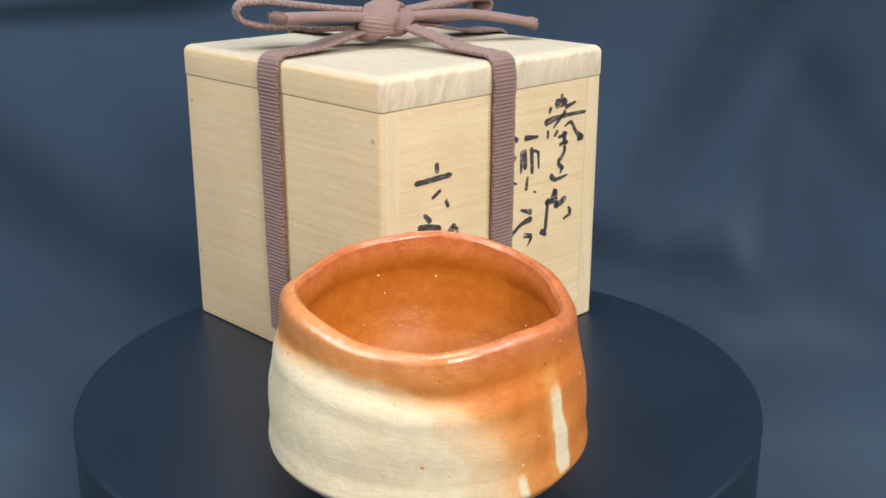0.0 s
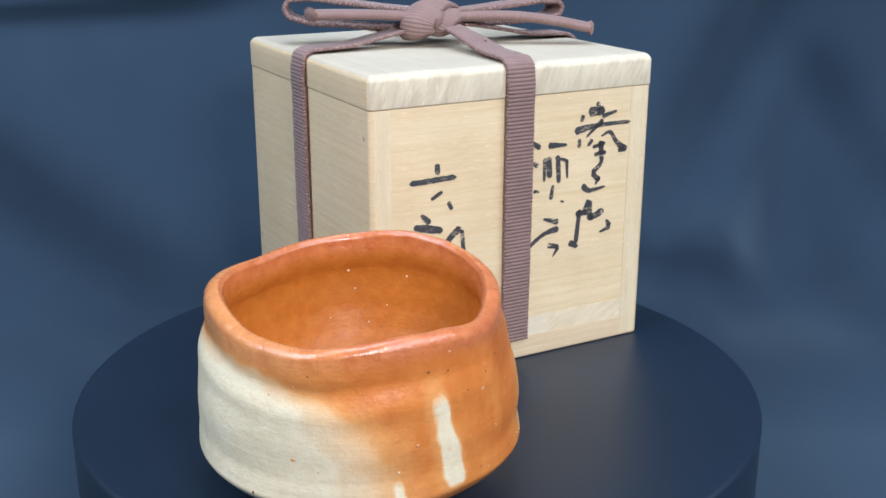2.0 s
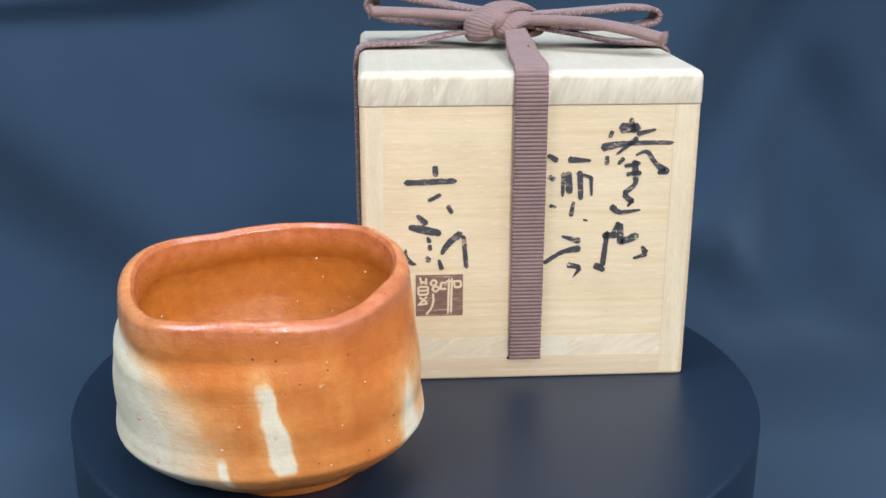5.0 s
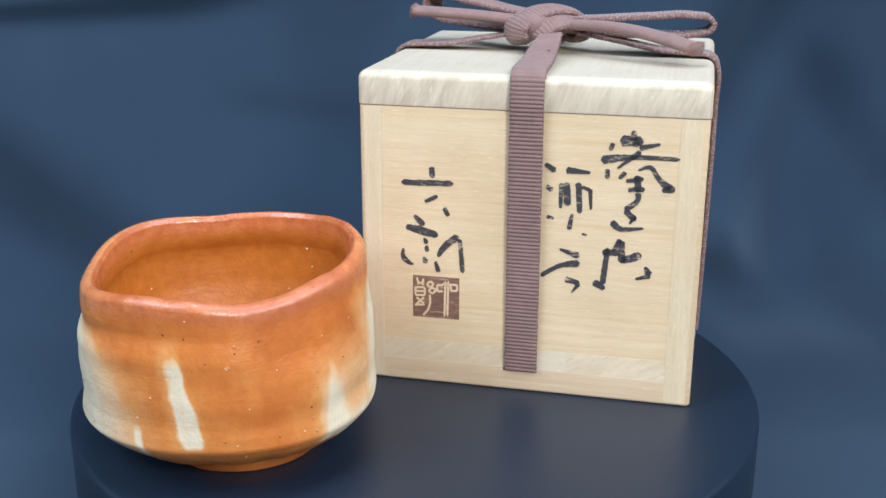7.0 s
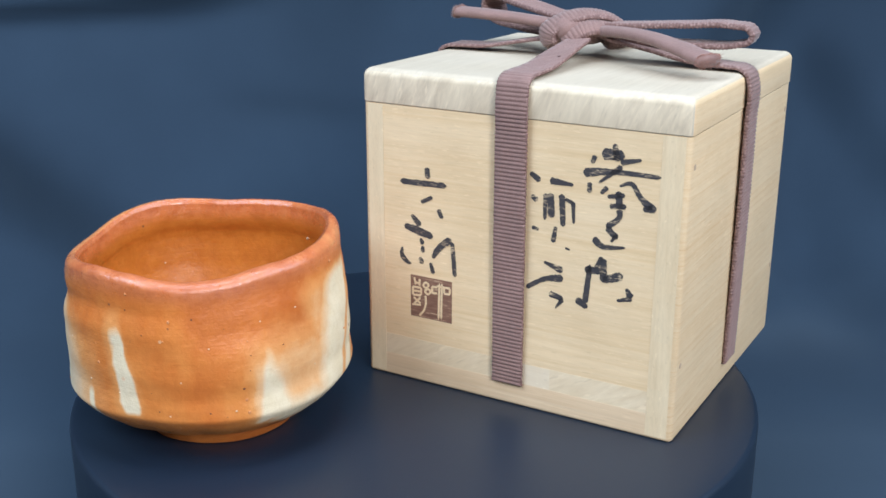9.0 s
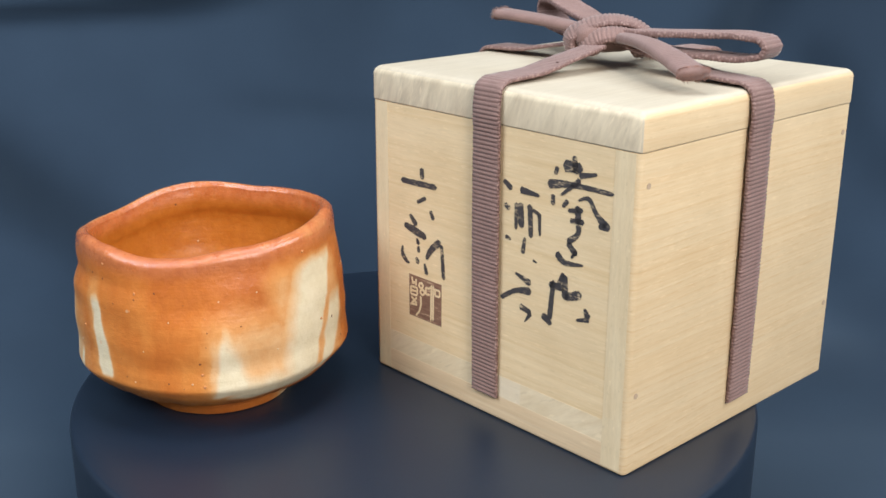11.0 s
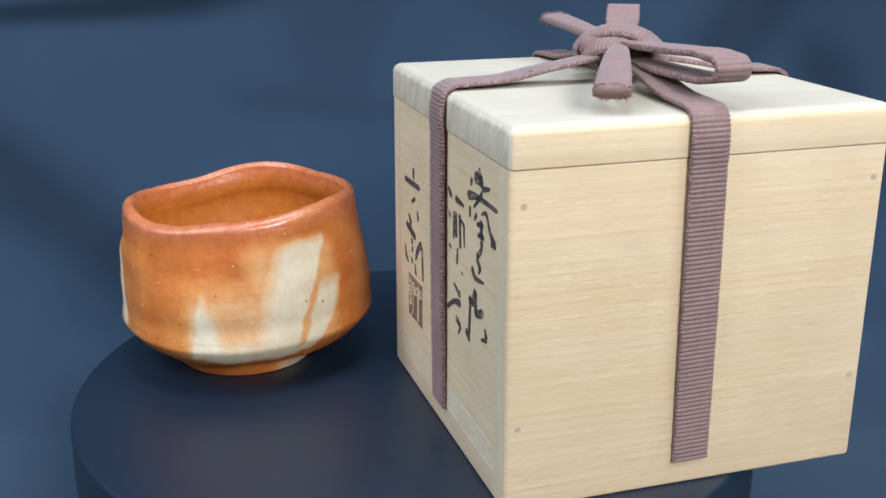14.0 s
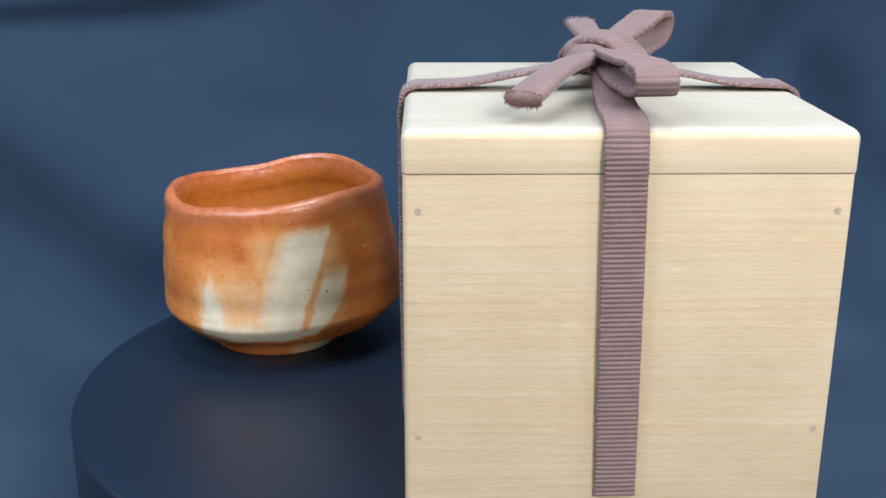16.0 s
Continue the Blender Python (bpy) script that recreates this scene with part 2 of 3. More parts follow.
def grid_mesh(name, points, rows, cols, wrap_cols=False, wrap_rows=False):
    """A mesh from a rows x cols net of points."""
    faces = []
    for i in range(rows if wrap_rows else rows - 1):
        for j in range(cols if wrap_cols else cols - 1):
            a, b = i * cols + j, i * cols + (j + 1) % cols
            c, d = ((i + 1) % rows) * cols + (j + 1) % cols, ((i + 1) % rows) * cols + j
            faces.append((a, b, c, d))
    me = bpy.data.meshes.new(name)
    me.from_pydata([tuple(p) for p in points], [], faces)
    me.update()
    return me


def step(a, b, x):
    u = np.clip((x - a) / (b - a), 0, 1)
    return u * u * (3 - 2 * u)


def hermite(xk, yk, x):
    xk, yk = np.array(xk, float), np.array(yk, float)
    m = np.gradient(yk, xk, axis=0)
    i = np.clip(np.searchsorted(xk, x, side="right") - 1, 0, len(xk) - 2)
    h = (xk[i + 1] - xk[i])
    u = (x - xk[i]) / h
    if yk.ndim > 1:
        u, h = u[:, None], h[:, None]
    return (2 * u**3 - 3 * u**2 + 1) * yk[i] + (u**3 - 2 * u**2 + u) * h * m[i] + (3 * u**2 - 2 * u**3) * yk[i + 1] + (u**3 - u**2) * h * m[i + 1]


# ---- the room, the table and the cloth ----
def room_slab(name, x0, x1, y0, y1, z0, z1, mat, label):
    ob = part(name, block(x0, x1, y0, y1, z0, z1, 0), mat, smooth=False)
    return tagged(ob, label, "wall" if "wall" in name else name, kind="structure")


room_slab("floor", -2.0, 2.0, -2.4, 1.6, -0.90, -0.80, FLOOR, "plain grey floor of the closed room")
room_slab("ceiling", -2.0, 2.0, -2.4, 1.6, 1.50, 1.60, WALL, "plain pale ceiling of the closed room")
room_slab("wall_north", -2.0, 2.0, 1.6, 1.7, -0.90, 1.60, WALL, "plain pale plaster wall behind the cloth")
room_slab("wall_south", -2.0, 2.0, -2.5, -2.4, -0.90, 1.60, WALL, "plain pale plaster wall")
room_slab("wall_east", 2.0, 2.1, -2.5, 1.7, -0.90, 1.60, WALL, "plain pale plaster wall")
room_slab("wall_west", -2.1, -2.0, -2.5, 1.7, -0.90, 1.60, WALL, "plain pale plaster wall")
TABLE_Z = -0.075


def table():
    root = new("table")
    root.location = (0, -0.05, -0.80)
    top = TABLE_Z - 0.006 + 0.80
    sharpen(part("tabletop", block(-1.0, 1.0, -0.52, 0.66, top - 0.03, top, 0.003), FLOOR, root))
    for x in (-0.94, 0.94):
        for y in (-0.46, 0.60):
            part("leg", block(x - 0.025, x + 0.025, y - 0.025, y + 0.025, 0, top - 0.03, 0.002), FLOOR, root)
    tagged(root, "plain table under the navy cloth", "table")


table()


def cloth():
    """One sheet that lies on the table, sweeps up and hangs behind, with soft folds."""
    cols, rows = 300, 320
    xs = np.linspace(-0.90, 0.90, cols)
    flat, radius = 0.08, 0.24
    arc = radius * math.pi / 2
    lengths = np.linspace(-0.55, flat + arc + 0.75, rows)
    pts = []
    for s in lengths:
        if s < flat:
            y, z, ny, nz = s, 0.0, 0.0, 1.0
        elif s < flat + arc:
            a = (s - flat) / radius
            y, z, ny, nz = flat + radius * math.sin(a), radius * (1 - math.cos(a)), -math.sin(a), math.cos(a)
        else:
            y, z, ny, nz = flat + radius, radius + s - flat - arc, -1.0, 0.0
        d = np.zeros(cols)
        for x0, s0, x1, s1, size, width in FOLDS:
            dx, ds = x1 - x0, s1 - s0
            length = math.hypot(dx, ds)
            dx, ds = dx / length, ds / length
            across = (xs - x0) * -ds + (s - s0) * dx
            along = ((xs - x0) * dx + (s - s0) * ds) / length - 0.5
            d += size * (np.tanh(across / width) * 0.5 * np.exp(-((across / (5 * width)) ** 2))) * np.exp(-((np.abs(along) / 0.62) ** 4))
        for x0, s0, x1, s1, size, width in GROOVES:
            dx, ds = x1 - x0, s1 - s0
            length = math.hypot(dx, ds)
            dx, ds = dx / length, ds / length
            across = (xs - x0) * -ds + (s - s0) * dx
            along = ((xs - x0) * dx + (s - s0) * ds) / length - 0.5
            d += size * np.exp(-((across / width) ** 2)) * np.exp(-((np.abs(along) / 0.62) ** 4))
        d += 0.010 * np.array([noise.noise((x * 5.0 + s * 2, s * 4.0, 1.7)) for x in xs])
        d += 0.0022 * np.array([noise.noise((x * 15 + s * 9, s * 10.0, 4.1)) for x in xs])
        d *= float(step(0.12, 0.25, s))
        for x, o in zip(xs, d):
            pts.append((x, y + ny * o, z + nz * o + TABLE_Z))
    me = grid_mesh("backdrop", pts, rows, cols)
    ob = part_of("backdrop", me, CLOTH)
    return tagged(ob, "dark navy cloth draped over the table and up behind it in soft folds", "cloth", kind="structure")


# soft steps of the cloth: a line across the sheet (x, length up the sheet), depth, width; the side to its left stands out
FOLDS = [
    (-0.38, 0.370, -0.10, 0.176, 0.060, 0.025),
    (0.190, 0.205, 0.283, 0.412, 0.046, 0.023),
    (0.287, 0.394, 0.350, 0.280, 0.034, 0.018),
    (0.284, 0.330, 0.306, 0.170, 0.026, 0.021),
    (0.100, 0.257, 0.215, 0.238, 0.032, 0.013),
    (-0.310, 0.420, -0.140, 0.432, 0.014, 0.006),
    (-0.118, 0.361, -0.010, 0.356, 0.006, 0.010),
]
# valleys and ridges: the same line, depth (negative: away from the camera), width
GROOVES = [
    (0.265, 0.438, 0.158, 0.256, -0.040, 0.031),
    (-0.30, 0.255, -0.21, 0.130, 0.014, 0.040),
    (0.02, 0.48, -0.06, 0.32, -0.016, 0.050),
]
cloth()


# ---- the turntable ----
SPIN = []  # the things that turn, with their places on the platter


def turntable():
    root = new("turntable")
    place = pose(0.0003, -0.0015, 0)
    r, low = 0.151, -0.052
    ring = [(0.0, 0.0)] + [(r * f, 0.0) for f in (0.35, 0.7, 0.93)]
    ring += [(r - 0.0022 + 0.0022 * math.sin(a), -0.0022 + 0.0022 * math.cos(a)) for a in np.linspace(0, math.pi / 2, 6)]
    ring += [(r, low + 0.006), (r - 0.001, low + 0.002), (r - 0.004, low), (0.0, low)]
    n = 160
    pts = [(q * math.cos(2 * math.pi * j / n), q * math.sin(2 * math.pi * j / n), z) for q, z in ring[1:-1] for j in range(n)]
    me = grid_mesh("platter", pts, len(ring) - 2, n, wrap_cols=True)
    bm = bmesh.new()
    bm.from_mesh(me)
    bm.verts.ensure_lookup_table()
    bm.faces.new([bm.verts[j] for j in range(n)])
    bm.faces.new([bm.verts[(len(ring) - 3) * n + j] for j in range(n)])
    sharpen(part("platter", bm, PLATTER, root, "satin black round platter"), 50)
    bm = bmesh.new()
    bmesh.ops.create_cone(bm, cap_ends=True, segments=64, radius1=0.095, radius2=0.085, depth=-0.052 - TABLE_Z, matrix=Matrix.Translation((0, 0, (TABLE_Z - 0.052) / 2)))
    sharpen(part("base", bm, PLATTER, root))
    tagged(root, "round satin black display turntable on the navy cloth", "turntable")
    SPIN.append((root, place))


turntable()


# ---- the wooden box ----
W, DEP, SEAM, TOP = 0.1456, 0.1454, 0.1251, 0.1399
BOX_AT = pose(-0.0123, 0.0827, 0, 0, 0, 43.47)


def brush_stroke(points, thick=0.00012):
    """A tapered brush mark on the front board: points of (along, up, width) in millimetres."""
    q = np.array(points) / 1000
    k = np.linspace(0, len(q) - 1, len(q))
    s = np.linspace(0, len(q) - 1, 9 * len(q))
    line = hermite(k, q, s) if len(q) > 2 else q[0] + (q[1] - q[0]) * s[:, None]
    d = np.gradient(line[:, :2], axis=0)
    d /= np.linalg.norm(d, axis=1)[:, None] + 1e-12
    side = np.stack([-d[:, 1], d[:, 0]], 1)
    bm = bmesh.new()
    rng = random.Random(int(1000 * q.sum() * 1000) % 9973)
    left, right = [], []
    n = len(line)
    run = np.concatenate([[0], np.cumsum(np.linalg.norm(np.diff(line[:, :2], axis=0), axis=1))])
    for i in range(n):
        way = min(run[i] * 1.6, run[-1] - run[i]) / (0.36 * line[i, 2] + 1e-9)
        w = 1.02 * line[i, 2] / 2 * min(1.0, 0.16 + 0.9 * way**0.8)
        a = line[i, :2] + side[i] * w * rng.uniform(0.88, 1.1)
        b = line[i, :2] - side[i] * w * rng.uniform(0.88, 1.1)
        left.append(bm.verts.new((a[0] - W / 2, 0, a[1])))
        right.append(bm.verts.new((b[0] - W / 2, 0, b[1])))
    for i in range(n - 1):
        bm.faces.new((left[i], left[i + 1], right[i + 1], right[i]))
    out = bmesh.ops.extrude_face_region(bm, geom=bm.faces[:])
    bmesh.ops.translate(bm, vec=(0, -thick, 0), verts=[v for v in out["geom"] if isinstance(v, bmesh.types.BMVert)])
    return bm


# the brush marks on the front board, group by group: along, up, width in millimetres
TITLE_TOP = [
    [(110.4, 115.2, 4.6), (119.8, 115.2, 4.1)],
    [(115.5, 119.6, 1.8), (116.8, 112.7, 3.7)],
    [(118.2, 112.4, 2.5), (126.6, 114.4, 1.1)],
    [(103.0, 106.8, 3.7), (115.7, 108.5, 2.3), (134.7, 108.6, 1.6)],
    [(107.7, 114.1, 2.1), (106.5, 110.8, 1.6)],
    [(118.9, 111.0, 2.5), (109.6, 103.4, 0.9)],
    [(105.9, 103.2, 1.9), (105.9, 98.9, 1.9)],
    [(113.3, 102.2, 2.1), (110.7, 99.2, 1.4)],
    [(118.2, 103.2, 0.9), (123.1, 104.7, 1.8), (127.0, 99.8, 2.1), (131.8, 95.8, 3.7)],
    [(128.2, 95.3, 1.8), (133.5, 96.4, 3.7)],
]
TITLE_MID = [
    [(113.5, 98.4, 1.6), (120.7, 99.8, 2.1)],
    [(117.9, 101.1, 2.8), (118.8, 94.0, 2.8)],
    [(114.6, 94.7, 1.9), (121.4, 95.4, 2.3)],
    [(118.8, 94.0, 2.6), (118.5, 90.2, 2.1), (113.7, 86.0, 2.6)],
    [(113.7, 86.0, 2.4), (118.5, 82.0, 2.6)],
    [(118.2, 83.6, 1.9), (115.8, 80.3, 0.9)],
    [(108.4, 80.8, 3.1), (112.7, 77.9, 2.4), (121.9, 78.8, 0.9)],
]
TITLE_LOW = [
    [(112.5, 73.5, 1.9), (109.9, 68.1, 1.9)],
    [(113.0, 73.0, 2.6), (113.7, 62.9, 3.1)],
    [(105.3, 67.2, 2.9), (113.3, 67.4, 2.6)],
    [(107.5, 69.4, 2.2), (106.0, 52.7, 2.4)],
    [(102.1, 53.9, 3.2), (107.2, 51.0, 2.2)],
    [(113.4, 63.9, 2.9), (121.6, 67.3, 3.6)],
    [(123.3, 62.2, 1.2), (125.4, 58.4, 3.6)],
    [(119.5, 56.4, 1.0), (125.9, 58.4, 2.2)],
]
MID_TOP = [
    [(80.1, 103.8, 1.9), (84.7, 101.0, 2.8)],
    [(88.9, 101.7, 3.1), (99.1, 101.1, 1.2)],
    [(80.9, 94.5, 1.9), (83.8, 92.7, 2.6)],
    [(81.5, 81.3, 1.9), (84.6, 80.5, 1.0)],
    [(87.2, 96.1, 2.1), (87.1, 85.1, 1.4)],
    [(89.3, 96.5, 2.8), (90.1, 86.3, 3.1)],
    [(94.2, 96.8, 2.6), (95.2, 83.5, 2.2)],
    [(95.7, 94.9, 1.4), (99.2, 93.7, 1.7)],
    [(99.2, 94.4, 1.9), (99.8, 85.3, 1.0)],
    [(92.1, 83.0, 1.4), (91.0, 76.1, 2.2)],
    [(96.5, 74.7, 1.0), (98.6, 74.2, 0.7)],
]
MID_LOW = [
    [(87.2, 67.3, 1.0), (95.9, 64.7, 3.2)],
    [(79.7, 54.8, 2.0), (87.5, 59.8, 2.0), (96.1, 61.7, 3.7)],
    [(90.1, 54.1, 2.7), (96.4, 52.6, 2.2)],
    [(96.2, 52.6, 2.2), (93.0, 48.0, 0.5)],
]
LEFT = [
    [(18.2, 92.3, 2.5), (41.3, 93.0, 2.5)],
    [(31.7, 99.8, 2.5), (32.2, 94.9, 2.5)],
    [(28.7, 84.2, 1.8), (34.4, 87.1, 1.7)],
    [(37.2, 82.2, 2.0), (39.2, 78.3, 2.0)],
    [(20.2, 72.6, 2.2), (26.5, 71.4, 3.6), (34.6, 69.4, 2.8)],
    [(23.9, 78.0, 1.2), (26.0, 75.8, 2.6), (28.4, 73.6, 2.2)],
    [(19.0, 62.6, 0.9), (18.9, 58.8, 2.3), (21.4, 56.2, 2.0), (23.6, 55.6, 0.9)],
    [(28.4, 68.0, 1.2), (29.6, 65.2, 2.4)],
    [(29.4, 64.6, 1.6), (29.6, 61.6, 2.0)],
    [(28.0, 59.2, 1.6), (29.4, 56.4, 2.6)],
    [(33.4, 57.6, 1.4), (34.8, 52.6, 2.4)],
    [(34.4, 59.8, 1.6), (37.6, 64.8, 2.9), (43.6, 69.8, 3.2)],
    [(44.2, 68.6, 2.0), (45.6, 53.2, 2.0)],
]


# the lines that the seal leaves open: millimetres from its upper corner, along and down
SEAL_LINES = [
    [(1.9, 1.0), (2.6, 4.4)], [(4.7, 1.3), (4.5, 4.6)], [(1.9, 3.2), (4.9, 3.4)],
    [(1.1, 5.5), (5.4, 5.4)], [(1.1, 5.4), (1.2, 9.2)], [(5.4, 5.4), (5.4, 8.8)], [(1.1, 7.3), (5.4, 7.2)], [(1.2, 9.3), (5.4, 9.0)],
    [(1.5, 10.3), (5.0, 12.8)], [(5.0, 10.0), (1.5, 13.6)], [(0.7, 13.9), (5.4, 13.4)],
    [(7.6, 2.2), (9.2, 3.4), (8.0, 5.0), (6.6, 4.0), (7.6, 2.2)], [(8.9, 5.0), (10.2, 6.4), (8.8, 7.8), (7.4, 6.6), (8.9, 5.0)],
    [(7.6, 8.6), (7.8, 12.2), (6.7, 15.8), (4.5, 18.6)], [(11.0, 3.7), (11.3, 6.5), (13.6, 6.4)], [(11.0, 3.8), (13.6, 3.7)],
    [(14.7, 1.6), (14.3, 18.6)], [(16.0, 1.4), (15.6, 18.2)], [(13.2, 3.2), (20.2, 3.1)], [(17.1, 3.6), (17.1, 5.9)], [(17.1, 6.0), (20.0, 5.8)], [(20.0, 3.2), (20.0, 5.8)],
]


def wooden_box():
    root = new("wooden_box")
    tagged(root, "pale paulownia wood tea-bowl box with brush writing, lid closed", "box")
    x, y, tl, tr = W / 2, DEP / 2, 0.0098, 0.0112
    for name, x0, x1 in (("side_board", -x, -x + tl), ("side_board", x - tr, x)):
        bm = block(x0, x1, -y, y, 0, SEAM, 0)
        outer = [e for e in bm.edges if all(abs(v.co.x) > x - 0.0001 for v in e.verts) and abs(e.verts[0].co.z - e.verts[1].co.z) > 0.01]
        bmesh.ops.bevel(bm, geom=outer, offset=0.0022, segments=5, profile=0.5, affect="EDGES")
        rest = [e for e in bm.edges if all(v.co.z < 0.0001 for v in e.verts) and (all(abs(v.co.x) > x - 0.0023 for v in e.verts) or abs(e.verts[0].co.y - e.verts[1].co.y) < 0.0001)]
        bmesh.ops.bevel(bm, geom=rest, offset=0.0013, segments=3, profile=0.5, affect="EDGES")
        sharpen(part(name, bm, WOOD_Y, root))
        # the boards' ends show at the front and back as greyer end grain
        for sy in (-1, 1):
            yy = sy * (y + 0.00005)
            z = 0.0013
            for k in range(6):
                z1 = min(z + (SEAM - 0.0015) / 6, SEAM - 0.0002)
                a, b = (x0 + 0.0022, x1) if x0 < 0 else (x0, x1 - 0.0022)
                part("end_grain", block(a, b, min(yy, yy - sy * 0.0009), max(yy, yy - sy * 0.0009), z, z1, 0), END_GRAIN, root, smooth=False)
                z = z1
    for sy in (-1, 1):
        f = (lambda a, b: (a, b)) if sy < 0 else (lambda a, b: (-b, -a))
        y0, y1 = f(-y + 0.0001, -y + 0.0095)
        part("front_board" if sy < 0 else "back_board", block(-x + tl, x - tr, y0, y1, 0.0202, SEAM, 0), WOOD_FRONT, root, smooth=False)
        y0, y1 = f(-y + 0.00005, -y + 0.0095)
        part("bottom_board_end", block(-x + tl, x - tr, y0, y1, 0.0107, 0.0202, 0), END_BAND, root, smooth=False)
        y0, y1 = f(-y, -y + 0.0095)
        bm = block(-x + tl, x - tr, y0, y1, 0.0, 0.0107, 0)
        foot = [e for e in bm.edges if all(v.co.z < 0.0001 and abs(v.co.y) > y - 0.001 for v in e.verts)]
        bmesh.ops.bevel(bm, geom=foot, offset=0.0013, segments=3, profile=0.5, affect="EDGES")
        sharpen(part("foot_rail", bm, WOOD_X, root))
    part("bottom_board", block(-x + 0.012, x - 0.013, -y + 0.012, y - 0.012, 0.011, 0.02, 0), WOOD_X, root)
    # lid, rounded along its upper edges and at its corners
    hx, hy, z0, soft = x + 0.0003, y + 0.0003, SEAM + 0.0002, 0.0036
    profile = [(0.0003, z0), (0.0001, z0 + 0.0002), (0.0, z0 + 0.0006), (0.0, TOP - soft)]
    profile += [(soft * (1 - math.cos(f)), TOP - soft * (1 - math.sin(f))) for f in np.linspace(0, math.pi / 2, 8)[1:]]
    profile += [(soft + 0.002, TOP + 0.00005)]
    points = []
    for inset, z in profile:
        r = max(0.0022 - 0.5 * inset, 0.0007)
        for k in range(4):
            cx, cy = (hx - inset - r) * (1, -1, -1, 1)[k], (hy - inset - r) * (1, 1, -1, -1)[k]
            points += [(cx + r * math.cos(f), cy + r * math.sin(f), z) for f in np.linspace(k * math.pi / 2, (k + 1) * math.pi / 2, 6)]
    bm = bmesh.new()
    bm.from_mesh(grid_mesh("lid", points, len(profile), 24, wrap_cols=True))
    bm.verts.ensure_lookup_table()
    bm.faces.new([bm.verts[j] for j in range(24)])
    bm.faces.new([bm.verts[(len(profile) - 1) * 24 + j] for j in range(24)])
    lid = sharpen(part("lid", bm, [WOOD_LID, LID_END, WOOD_Y], root, "flat lid with rounded edges"), 50)
    for poly in lid.data.polygons:
        if abs(poly.normal.y) > 0.75:
            poly.material_index = 1
        elif abs(poly.normal.x) > 0.75:
            poly.material_index = 2
    # a paler plug beside the ribbon's slot
    part("wood_plug", block(0.0785 - x, 0.0915 - x, -y + 0.00003, -y + 0.004, 0.0108, 0.0200, 0), WOOD_PLUG, root, smooth=False)
    # round dowels in the side boards
    for sx in (-1, 1):
        for yy, zz in ((-y + 0.0047, 0.0324), (y - 0.0046, 0.0349), (-y + 0.0050, 0.1130), (y - 0.0048, 0.1130)):
            bm = bmesh.new()
            bmesh.ops.create_cone(bm, cap_ends=True, segments=14, radius1=0.00125, radius2=0.00115, depth=0.0012, matrix=pose(sx * (x - 0.0004), yy, zz, 0, 90 * sx, 0))
            sharpen(part("dowel", bm, DOWEL, root))
    # slots that the ribbon runs into: near-black blocks, shade inside put into their colour
    part("slot", block(-0.0085, 0.0053, -y - 0.00006, -y + 0.003, 0.0094, 0.0106, 0), SLOT, root)
    part("slot", block(-0.0078, 0.0058, y - 0.003, y + 0.00006, 0.0094, 0.0106, 0), SLOT, root)
    part("slot", block(x - 0.003, x + 0.00006, -0.0065, 0.0073, 0.0094, 0.0106, 0), SLOT, root)
    part("slot", block(-x - 0.00006, -x + 0.003, -0.0065, 0.0073, 0.0094, 0.0106, 0), SLOT, root)
    face = pose(0, -y + 0.00002, 0)
    for marks in (TITLE_TOP, TITLE_MID, TITLE_LOW, MID_TOP, MID_LOW, LEFT):
        for points in marks:
            part("ink_mark", brush_stroke(points), INK, root, at=face, smooth=False)
    # the seal: a brown square stamp with pale lines left open
    seal = part("seal_stamp", block(0.0232 - W / 2, 0.0441 - W / 2, -0.0001, 0.0004, 0.0312, 0.0505, 0.00005), SEAL, root, "square brown seal stamp", face, False)
    for points in SEAL_LINES:
        mark = brush_stroke([(23.2 + u, 50.5 - v, 0.95) for u, v in points])
        part("seal_line", mark, WOOD_FRONT, seal, at=pose(0, -0.00012, 0), smooth=False)
    SPIN.append((root, BOX_AT))


WOOD_PLUG = wood("paulownia_plug", (20, 90, 120), (0.74, 0.62, 0.44), (0.82, 0.71, 0.53), 0.1)
LID_END = wood("paulownia_lid_end_grain", (115, 120, 24), (0.52, 0.43, 0.305), (0.80, 0.69, 0.50), 0.15, lean=radians(20))
wooden_box()


